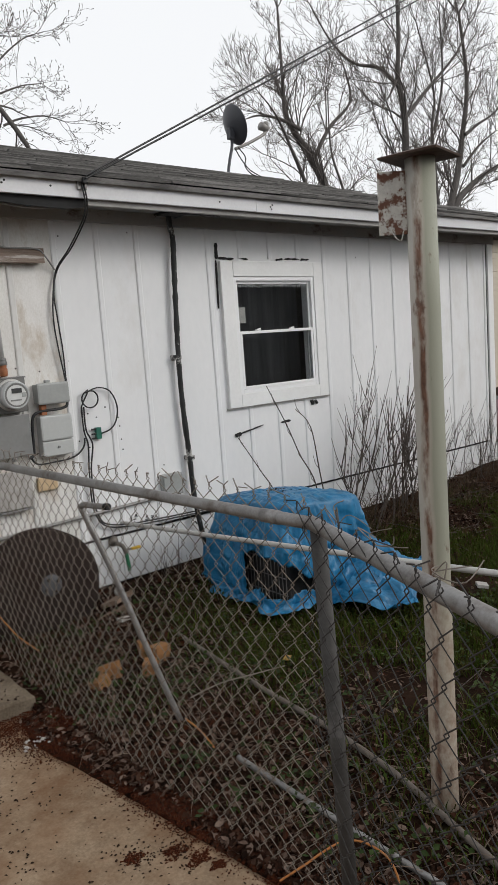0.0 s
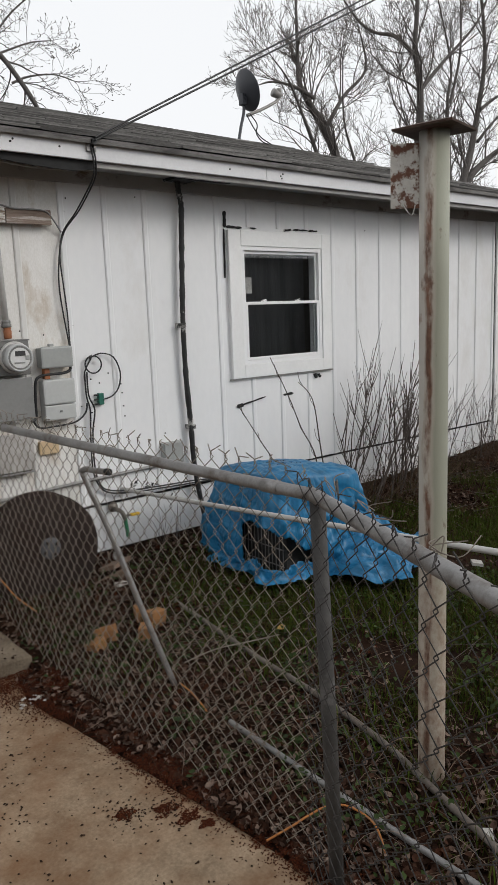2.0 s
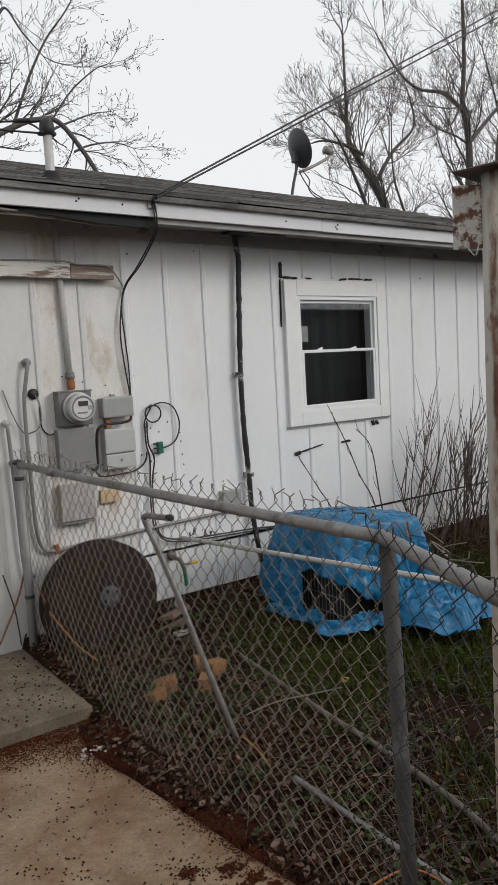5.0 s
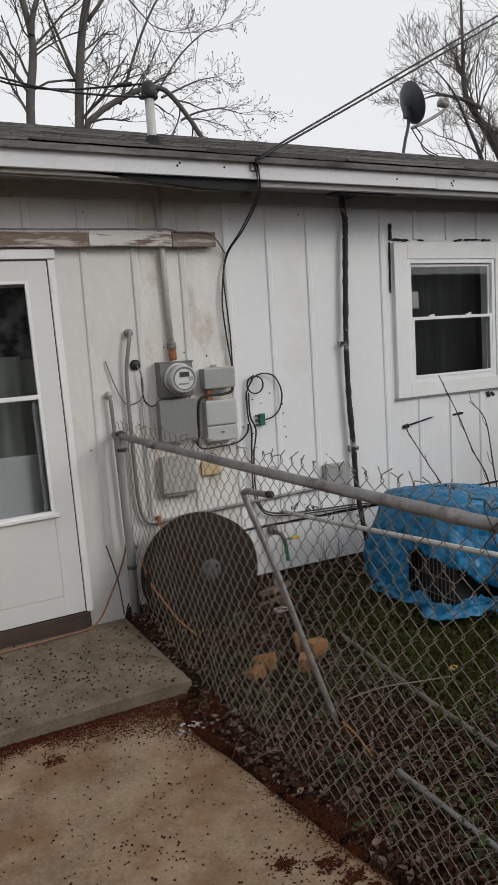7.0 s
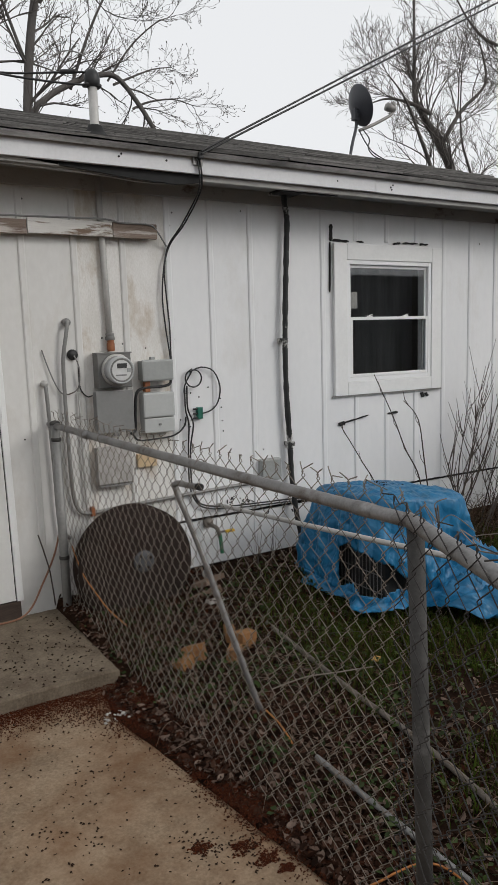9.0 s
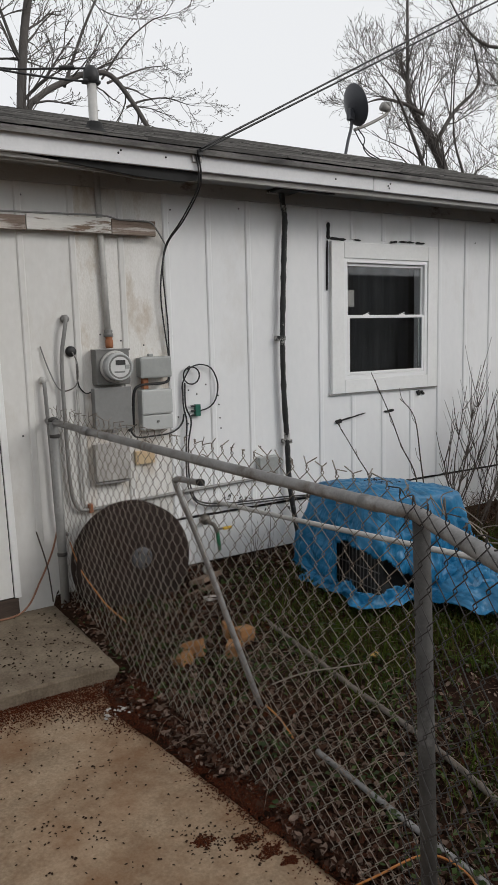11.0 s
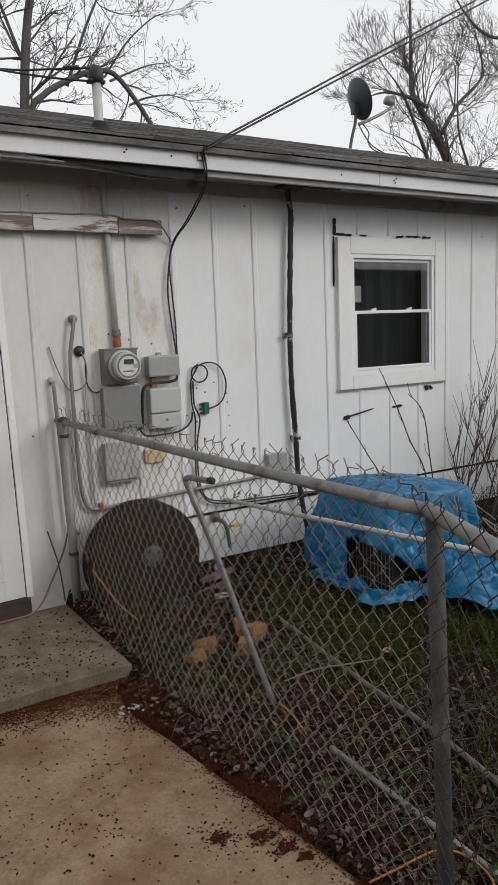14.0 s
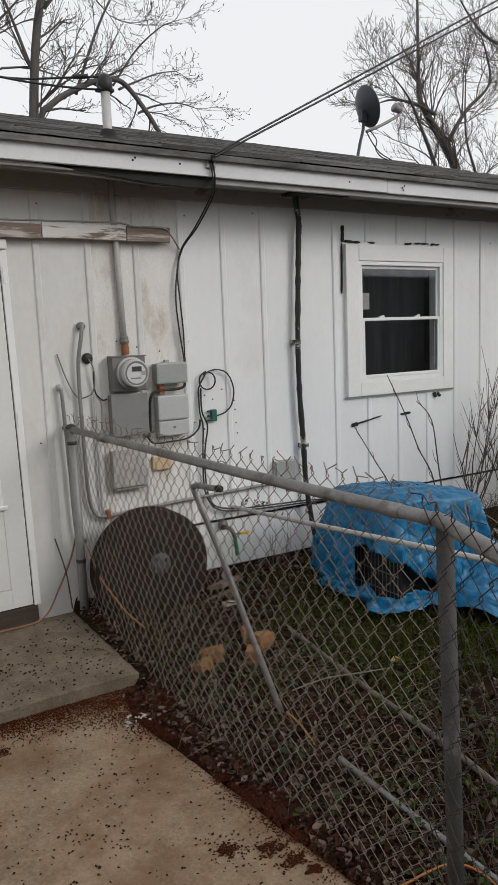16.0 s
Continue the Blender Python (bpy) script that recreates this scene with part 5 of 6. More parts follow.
# ---- satellite dish ----
dish = thing("satellite_dish", "dark grey satellite dish on the roof ridge", "satellite dish", (5.36, 3.2, 3.8))
nrm = Vector((0.93, -0.15, 0.33)).normalized()
D = Matrix.Translation((5.46, 3.3, 4.46)) @ nrm.to_track_quat("Z", "Y").to_matrix().to_4x4()
bm = bmesh.new()
prof = [(0.008 + 0.30 * i / 9, 0.09 * (i / 9) ** 2 - 0.05) for i in range(10)]
lathe(bm, prof + [(0.312, 0.045), (0.31, 0.052), (0.2, -0.006), (0.02, -0.036)], 40, D @ Matrix.Diagonal((0.84, 0.82, 0.9, 1)))
part("reflector", bm, M_DISHM, dish, smooth=True)
bm = bmesh.new()
tube(bm, bend([(5.24, 3.2, 3.79), (5.33, 3.25, 4.0), (5.42, 3.29, 4.2), (5.43, 3.3, 4.36)]), 0.02, 8)
part("mast", bm, M_DISHM, dish, smooth=True)
part("bracket", B(5.38, 5.46, 3.26, 3.34, 4.28, 4.42, 0.01), M_DISHM, dish)
bm = bmesh.new()
tube(bm, bend([(5.46, 3.28, 4.16), (5.65, 3.25, 4.24), (5.85, 3.24, 4.34), (5.98, 3.24, 4.42), (6.0, 3.24, 4.5)]), 0.02, 8)
arm = part("feed_arm", bm, M_LNB, dish, smooth=True)
bm = bmesh.new()
tube(bm, [(6.02, 3.24, 4.47), (5.9, 3.25, 4.5)], 0.045, 10, 0.055)
tube(bm, [(6.0, 3.24, 4.5), (6.0, 3.24, 4.56)], 0.035, 8)
part("receiver", bm, M_LNB, arm, "grey receiver head", smooth=True)
part("foot", B(5.12, 5.4, 3.1, 3.3, 3.77, 3.80), M_GALV, dish)
dish.location.x -= 0.07
cable("dish_cable", [(5.43, 3.26, 4.18), (5.49, 3.2, 4.05), (5.43, 3.15, 3.92), (5.48, 3.1, 3.82), (5.55, 3.05, 3.78)], 0.008, M_CABLE, "black cable hanging from the satellite dish")
cable("dish_cable", [(5.38, 3.26, 4.15), (5.43, 3.2, 4.0), (5.51, 3.15, 3.88), (5.61, 3.05, 3.78)], 0.008, M_CABLE, "black cable hanging from the satellite dish")

# ---- trees ----
def make_tree(name, label, depth, limbs, seed, side=12, reach=2.4, kids=(4, 4, 3), spread=0.75, rise=0.25, r_twig=0.0055, buds=False, drift=0.5):
    """A bare tree: main limbs as (x, z) lines with their radii, then branches grown along them."""
    rnd = random.Random(seed)
    V, F, TV, TF = [], [], [], []

    def grow(p, d, length, r, lv):
        segs = 5
        pts, dirs = [p.copy()], [d.copy()]
        for k in range(segs):
            d = (d + Vector((rnd.gauss(0, 0.16), rnd.gauss(0, 0.16), rnd.gauss(0, 0.13) + rise * 0.22))).normalized()
            p = p + d * (length / segs)
            pts.append(p.copy())
            dirs.append(d.copy())
        strand(V if lv == 0 else TV, F if lv == 0 else TF, pts, r, 4 if lv == 0 else 3, max(r * 0.4, r_twig * 0.7))
        if lv >= len(kids):
            if buds:
                for q, dq in ((pts[-1], dirs[-1]),):
                    e = (dq + Vector((rnd.gauss(0, 0.4), 0, 0.5))).normalized()
                    strand(TV, TF, [q, q + e * 0.03, q + e * 0.06], 0.005, 4, 0.011)
            return
        n = kids[lv]
        for k in range(n):
            t = 0.15 + 0.85 * (k + rnd.random()) / n
            f = t * segs
            a = min(int(f), segs - 1)
            q = pts[a].lerp(pts[a + 1], f - a)
            ax = dirs[a + 1]
            sd = ax.orthogonal().normalized()
            sd.rotate(Matrix.Rotation(rnd.uniform(0, 6.283), 3, ax))
            nd = (ax + sd * rnd.uniform(spread * 0.6, spread * 1.3) + Vector((0, 0, rise * 0.5))).normalized()
            grow(q, nd, length * rnd.uniform(0.42, 0.8) * (1.1 - 0.45 * t), max(r_twig, r * rnd.uniform(0.4, 0.55)), lv + 1)

    for line, r0, r1 in limbs:
        off = rnd.uniform(-drift, drift)
        P = bend([(x + rnd.gauss(0, 0.03), depth + off * k / max(1, len(line) - 1), z) for k, (x, z) in enumerate(line)], 5)
        strand(V, F, P, r0, 8, r1)
        L = sum((b - a).length for a, b in zip(P, P[1:]))
        for k in range(max(3, int(side * L / 5))):
            t = 0.08 + 0.92 * rnd.random()
            a = min(int(t * (len(P) - 1)), len(P) - 2)
            ax = (P[a + 1] - P[a]).normalized()
            sd = ax.orthogonal().normalized()
            sd.rotate(Matrix.Rotation(rnd.uniform(0, 6.283), 3, ax))
            sd.y *= 0.7
            nd = (ax * 0.75 + sd * rnd.uniform(0.6, 1.2) + Vector((0, 0, rise))).normalized()
            r = (r0 + (r1 - r0) * t) * rnd.uniform(0.25, 0.45)
            grow(P[a], nd, reach * rnd.uniform(0.45, 1.1) * (1.1 - 0.4 * t), min(0.04, max(r_twig * 1.6, r)), 0)
        # the limb's own end breaks up into twigs
        for k in range(3):
            nd = ((P[-1] - P[-2]).normalized() + Vector((rnd.gauss(0, 0.35), rnd.gauss(0, 0.35), rnd.gauss(0, 0.25)))).normalized()
            grow(P[-1], nd, reach * rnd.uniform(0.5, 0.8), max(r_twig * 1.6, r1 * 0.8), 0)
    x0 = limbs[0][0][0][0]
    e = thing(name, label, "tree", (x0, depth, -0.1))
    cloud("trunk", V, F, M_BARK, e, smooth=True)
    tagged(cloud("crown", TV, TF, M_TWIG, e), kind="stuff")
    return e


make_tree("tree", "bare grey tree leaning over the roof", 13.2, [
    ([(19.3, -0.3), (18.6, 4.0), (17.76, 6.6), (17.14, 7.65), (16.59, 8.39), (16.25, 8.95), (16.27, 10.07), (16.3, 12.2)], 0.2, 0.03),
    ([(16.59, 8.39), (15.84, 8.63), (15.0, 8.66), (14.5, 8.5)], 0.07, 0.015),
    ([(17.27, 7.66), (18.12, 8.68), (19.3, 9.73), (19.12, 10.9)], 0.085, 0.02),
    ([(17.6, 4.5), (16.65, 6.6), (15.88, 7.69), (15.21, 8.55), (14.4, 9.1)], 0.085, 0.012),
    ([(19.0, 5.0), (18.34, 6.6), (17.7, 7.8), (17.5, 9.6)], 0.06, 0.015)], 23, side=12, reach=2.0)
make_tree("tree", "tall bare grey tree behind the house", 13.0, [
    ([(21.6, -0.3), (21.7, 4.0), (21.7, 6.61), (21.8, 8.46), (21.78, 9.77), (21.5, 10.71), (21.66, 12.19), (21.6, 14.5)], 0.2, 0.05),
    ([(21.73, 10.35), (20.69, 10.95), (19.45, 10.96), (18.47, 11.54), (17.6, 12.6)], 0.085, 0.015),
    ([(21.94, 9.49), (23.23, 10.6), (25.19, 12.28), (26.0, 13.6)], 0.085, 0.02),
    ([(23.5, -0.3), (23.7, 6.43), (23.63, 9.2), (23.88, 10.6), (22.9, 13.0)], 0.1, 0.02),
    ([(23.63, 9.2), (24.18, 11.16), (24.06, 13.5)], 0.06, 0.02),
    ([(21.5, 10.71), (20.62, 9.79), (19.85, 9.96)], 0.05, 0.012),
    ([(21.8, 7.4), (20.9, 8.3), (20.4, 9.4)], 0.045, 0.012)], 11, side=9, reach=2.9)
make_tree("tree", "bare forked tree with thick grey limbs", 13.4, [
    ([(24.6, -0.3), (24.8, 4.0), (25.19, 6.42), (25.85, 7.82), (26.32, 9.33), (26.8, 11.61), (26.43, 14.2)], 0.22, 0.05),
    ([(25.3, 6.3), (25.72, 6.91), (27.14, 7.83), (28.99, 8.71), (30.5, 10.5)], 0.17, 0.04),
    ([(26.32, 9.44), (27.41, 10.03), (29.02, 10.83), (30, 12.0)], 0.08, 0.02),
    ([(26.07, 8.18), (27.17, 9.09), (28.31, 9.8)], 0.07, 0.02),
    ([(25.4, 7.0), (24.8, 8.2), (24.7, 9.6)], 0.05, 0.012)], 37, side=9, reach=2.9)
make_tree("tree", "bare budding tree with two slim trunks", 13.0, [
    ([(3.6, -0.3), (3.75, 4.0), (3.88, 6.89), (4.16, 8.78), (4.57, 10.61), (5.0, 14.5)], 0.14, 0.06),
    ([(2.7, -0.3), (2.8, 4.0), (2.91, 6.89), (2.98, 8.07), (3.0, 8.7), (2.89, 9.6), (2.79, 10.31), (2.6, 13.5)], 0.12, 0.05),
    ([(3.0, 8.7), (3.11, 9.17), (3.39, 9.86), (3.65, 10.45), (4.1, 12.5)], 0.07, 0.03),
    ([(4.38, 9.16), (4.64, 9.67), (4.87, 10.04), (5.04, 10.09), (5.33, 9.64), (5.8, 9.17)], 0.05, 0.012),
    ([(4.03, 7.6), (3.66, 8.72), (3.4, 9.68), (3.2, 11.5)], 0.045, 0.015),
    ([(2.9, 7.5), (2.2, 8.6), (1.6, 10.2)], 0.05, 0.015)], 41, side=6, reach=2.3, kids=(4, 3, 2), buds=True, r_twig=0.0042, spread=0.6, rise=0.12)
make_tree("tree", "low spreading bare tree with swelling buds", 12.4, [
    ([(3.3, 3.5), (3.8, 6.3), (4.22, 6.89), (4.84, 7.33), (5.25, 7.48), (5.65, 7.49), (6.29, 6.9), (6.6, 6.4)], 0.075, 0.05),
    ([(5.72, 7.44), (6.2, 7.72), (6.9, 8.02), (7.4, 8.2)], 0.03, 0.009),
    ([(4.7, 7.2), (4.95, 7.7), (5.23, 8.52), (5.66, 9.36), (6.16, 10.09), (6.67, 10.83)], 0.04, 0.012),
    ([(6.22, 6.97), (6.6, 7.15), (7.13, 7.28), (7.7, 7.2)], 0.03, 0.009),
    ([(5.6, 7.5), (6.2, 8.3), (6.8, 8.85), (7.1, 9.0)], 0.025, 0.009)], 57, side=11, reach=1.35, kids=(4, 2, 2), buds=True, r_twig=0.004, spread=0.6, rise=0.1)

# ---- shrub and saplings ----
def shrub(name, base, n, seed, label, top, lean, rad=0.18, r0=0.008, h=(0.7, 1.32)):
    rnd = random.Random(seed)
    e = thing(name, label, "shrub", (base[0], base[1], ground_z(*base)))
    for i in range(n):
        V, F = [], []
        x, y = base[0] + rnd.uniform(-rad, rad), base[1] + rnd.uniform(-rad * 0.5, rad * 0.5)
        p = Vector((x, y, ground_z(x, y) - 0.03))
        hh = rnd.uniform(*h)
        d = Vector((rnd.uniform(lean[0], lean[1]), rnd.uniform(-0.18, 0.1), 1)).normalized()
        pts = [p]
        for s in range(6):
            d = (d + Vector((rnd.gauss(0, 0.1), rnd.gauss(0, 0.03), 0.03))).normalized()
            p = p + d * hh / 6
            if p.y > -0.04:
                p.y = -0.04
            pts.append(p.copy())
        r = r0 * rnd.uniform(0.45, 1.2)
        strand(V, F, pts, r, 5, r * 0.3)
        for k in range(rnd.randint(4, 9) if r0 > 0.0045 else 0):
            j = rnd.randint(2, 5)
            q = pts[j]
            dd = (d + Vector((rnd.uniform(-0.9, 0.9), rnd.uniform(-0.3, 0.1), 0.1))).normalized()
            L = rnd.uniform(0.12, 0.5)
            q2 = q + dd * L * 0.5
            q3 = q2 + (dd + Vector((0, 0, 0.25))).normalized() * L * 0.5
            q2.y, q3.y = min(q2.y, -0.03), min(q3.y, -0.03)
            strand(V, F, [q, q2, q3], r * 0.5, 4, r * 0.2)
        cloud("stem", V, F, M_STEM, e)
    return e


shrub("bare_shrub", (3.6, -0.34), 24, 2, "leafless dark shrub against the white wall", 1.3, (-0.35, 0.75), 0.34, 0.0075, (0.6, 1.4))
shrub("bare_shrub", (4.2, -0.3), 16, 8, "leafless dark shrub against the white wall", 1.3, (-0.1, 0.6), 0.2)
shrub("bare_shrub", (5.3, -0.25), 16, 14, "thin dead weed stalks at the wall corner", 1.0, (-0.3, 0.4), 0.5, 0.005, (0.35, 0.8))
shrub("dead_weed", (1.68, -0.16), 12, 19, "small dead weed stalks against the wall base", 0.5, (-0.4, 0.4), 0.16, 0.004, (0.15, 0.4))
for pts in ([(2.99, -0.33, 0.05), (2.93, -0.32, 0.5), (2.8, -0.3, 0.75), (2.68, -0.3, 1.0), (2.52, -0.28, 1.31)], [(2.62, -0.32, 0.05), (2.5, -0.32, 0.5), (2.38, -0.31, 0.7), (2.2, -0.3, 0.97)], [(3.1, -0.3, 0.06), (3.02, -0.28, 0.6), (2.95, -0.28, 0.95), (2.82, -0.26, 1.1)]):
    e = thing("sapling", "thin bare sapling stem before the window", "sapling", pts[0])
    V, F = [], []
    P_ = bend(pts, 5)
    strand(V, F, P_, 0.0065, 5, 0.003)
    for j in range(5, len(P_) - 2, 4):
        strand(V, F, [P_[j], P_[j] + Vector((0.04 * (-1) ** j, 0, 0.05)), P_[j] + Vector((0.06 * (-1) ** j, 0, 0.12))], 0.003, 4, 0.0015)
    cloud("stem", V, F, M_STEM, e)

# ---- neighbouring house and car ----
nb = thing("neighbour_house", "tan lap sided house beyond the corner", "house", (22, 8, -0.2))
part("wall", B(16.0, 30, 8.03, 8.2, -0.6, 4.2), M_LAP, nb)
course = None
for k in range(25):
    z = -0.55 + k * 0.19
    if course is None:
        course = part("lap_board", B(16.0, 30, 8.0, 8.03, 0, 0.188, m=Matrix.Translation((0, 0, z)) @ Matrix.Rotation(0, 4, "X")), M_LAP, nb)
        for v in course.data.vertices:
            if v.co.y < 8.01 and v.co.z > z + 0.1:
                v.co.y = 8.026
    else:
        again(course, Matrix.Translation((0, 0, k * 0.19)))
part("roof", B(15.6, 30.4, 7.5, 12, 0, 0.2, m=pose(0, 0, 4.2, 0)), M_SHINGLE, nb)
car = thing("parked_car", "maroon car parked beyond the house corner", "car", (8.9, 1.9, 0.0))
bm = bmesh.new()
secs = [(6.6, 0.55, 0.75, 0.8), (6.9, 0.3, 0.98, 0.86), (8.0, 0.28, 1.02, 0.88), (9.3, 0.28, 1.0, 0.88), (10.5, 0.3, 0.9, 0.84), (10.85, 0.4, 0.75, 0.74)]
rows = []
for x, z0, z1, hw in secs:
    rows.append([bm.verts.new((x, 1.9 + s * hw * f, z)) for s, f, z in ((-1, 0.95, z0), (-1, 1, (z0 + z1) / 2), (-1, 0.92, z1), (1, 0.92, z1), (1, 1, (z0 + z1) / 2), (1, 0.95, z0))])
for a, b in zip(rows, rows[1:]):
    for k in range(6):
        bm.faces.new((a[k], a[(k + 1) % 6], b[(k + 1) % 6], b[k]))
bm.faces.new(rows[0][::-1])
bm.faces.new(rows[-1])
bmesh.ops.bevel(bm, geom=bm.edges[:], offset=0.04, segments=2, affect="EDGES")
part("body", bm, M_CARPAINT, car, smooth=True)
bm = bmesh.new()
lo = [bm.verts.new((x, 1.9 + y, 1.0)) for x, y in ((6.9, -0.8), (9.4, -0.8), (9.4, 0.8), (6.9, 0.8))]
hi = [bm.verts.new((x, 1.9 + y, 1.46)) for x, y in ((7.3, -0.6), (8.6, -0.6), (8.6, 0.6), (7.3, 0.6))]
for k in range(4):
    bm.faces.new((lo[k], lo[(k + 1) % 4], hi[(k + 1) % 4], hi[k]))
bm.faces.new(hi)
cab = part("cabin_glass", bm, mat("dark_car_glass", (0.05, 0.06, 0.055), (0.08, 0.09, 0.085), 2, 0.1), car)
part("roof_panel", B(7.28, 8.62, 1.28, 2.52, 1.45, 1.49, 0.02), M_CARPAINT, car)
for x in (7.3, 10.0):
    for y in (1.02, 2.78):
        W_ = Matrix.Translation((x, y, 0.31)) @ Matrix.Rotation(radians(90), 4, "X")
        bm = bmesh.new()
        lathe(bm, [(0.2, -0.1), (0.3, -0.1), (0.32, -0.07), (0.32, 0.07), (0.3, 0.1), (0.2, 0.1)], 28, W_)
        wh = part("tyre", bm, M_RUBBER, car, smooth=True)
        bm = bmesh.new()
        lathe(bm, [(0.2, -0.09), (0.19, -0.06), (0.05, -0.08), (0.05, 0.08), (0.19, 0.06), (0.2, 0.09)], 20, W_)
        part("rim", bm, M_GALV, wh)

car.location = car.location + Vector((-0.9, 0.3, -0.42))

# ---- bricks and litter ----
def chunk(name, at, size, rz, seed, m, label, cat, tilt=10):
    rnd = random.Random(seed)
    bm = B(-size[0] / 2, size[0] / 2, -size[1] / 2, size[1] / 2, -size[2] / 2, size[2] / 2)
    bmesh.ops.subdivide_edges(bm, edges=bm.edges[:], cuts=4, use_grid_fill=True)
    for v in bm.verts:
        v.co += Vector((fbm(v.co.x * 18, v.co.y * 18, seed), fbm(v.co.y * 18, v.co.z * 18, seed + 3), fbm(v.co.z * 18, v.co.x * 18, seed + 6))) * min(size) * 0.1
    bmesh.ops.transform(bm, matrix=pose(*at, rnd.uniform(-tilt, tilt), rnd.uniform(-tilt, tilt), rz), verts=bm.verts)
    return tagged(link(name, bm, m, smooth=False), label, cat)


for i, (x, y, z, s, rz) in enumerate(((0.57, -1.06, -0.035, (0.08, 0.07, 0.06), 20), (0.66, -1.0, -0.02, (0.11, 0.07, 0.08), -35), (0.83, -1.12, -0.035, (0.11, 0.06, 0.09), 50), (0.95, -1.03, -0.01, (0.1, 0.07, 0.09), 10), (0.91, -0.93, 0.0, (0.09, 0.05, 0.08), 70))):
    o = chunk("broken_brick", (x, y, z), s, rz, 31 + i, M_BRICK, "broken tan brick lying in dead leaves", "brick", 18)
    tagged(o, group="broken bricks behind the fence")
chunk("cardboard_scrap", (1.13, -0.28, 0.07), (0.22, 0.12, 0.03), 30, 3, M_CARD, "crumpled wet cardboard scrap beside the wall", "cardboard", 35)
chunk("cardboard_scrap", (1.05, -0.4, 0.04), (0.2, 0.08, 0.03), -20, 4, M_CARD, "crumpled wet cardboard scrap beside the wall", "cardboard", 20)
chunk("paper_scrap", (1.1, -0.5, 0.02), (0.2, 0.05, 0.015), 10, 5, M_PAPER, "torn pale paper scrap on the soil", "litter", 12)
chunk("paper_scrap", (2.95, -1.76, -0.02), (0.12, 0.07, 0.02), 40, 6, M_PAPER, "crumpled white paper scrap in the grass", "litter", 12)
chunk("fallen_leaf", (1.42, -1.55, -0.045), (0.05, 0.035, 0.006), 25, 9, mat("yellow_dead_leaf", (0.3, 0.17, 0.04), (0.42, 0.26, 0.08), 9, 0.8), "curled yellow leaf lying on the soil", "leaf", 15)
cable("fallen_stick", [(0.78, -1.56, -0.02), (0.95, -1.585, 0.0), (1.12, -1.625, -0.005), (1.31, -1.65, -0.02)], 0.0035, mat("grey_stick", (0.14, 0.115, 0.095), (0.22, 0.185, 0.16), 7, 0.85), "thin grey stick lying across the litter", "stick")
chunk("paper_scrap", (0.84, -3.17, -0.045), (0.05, 0.035, 0.006), 40, 7, M_PAPER, "crumpled white paper scrap in the grass", "litter", 12)
cable("orange_cord", [(0.3, -0.178, 0.425), (0.302, -0.346, 0.3), (0.31, -0.55, 0.235), (0.315, -0.7, 0.2), (0.325, -0.92, 0.185)], 0.004, M_ORANGE, "orange cord caught in the fence mesh", "cord")
cable("orange_cord", [(0.66, -1.69, -0.03), (0.65, -1.8, -0.03), (0.63, -1.9, -0.035), (0.615, -1.96, -0.04)], 0.004, M_ORANGE, "frayed orange cord on the soil", "cord")
cable("orange_cord", [(0.3, -2.71, -0.045), (0.4, -2.73, -0.03), (0.46, -2.74, -0.02), (0.53, -2.76, -0.01), (0.59, -2.8, -0.02), (0.6, -2.9, -0.03), (0.54, -3.0, -0.045)], 0.0037, M_ORANGE, "orange cord looping through the leaves", "cord")
cable("door_cord", [(-1.6, -0.2, 0.012), (-0.6, -0.12, 0.014), (-0.2, -0.09, 0.014), (0.03, -0.07, 0.03), (0.15, -0.06, 0.2), (0.22, -0.08, 0.36), (0.25, -0.1, 0.48)], 0.006, mat("dull_orange_cord", (0.22, 0.1, 0.06), (0.3, 0.16, 0.1), 9, 0.7), "dull orange cord along the threshold", "cord")
cable("dead_twig", [(0.13, -0.1, 0.5), (0.18, -0.09, 0.3), (0.2, -0.08, 0.15), (0.21, -0.07, 0.05)], 0.004, M_STEM, "thin dead twig leaning at the wall", "twig")

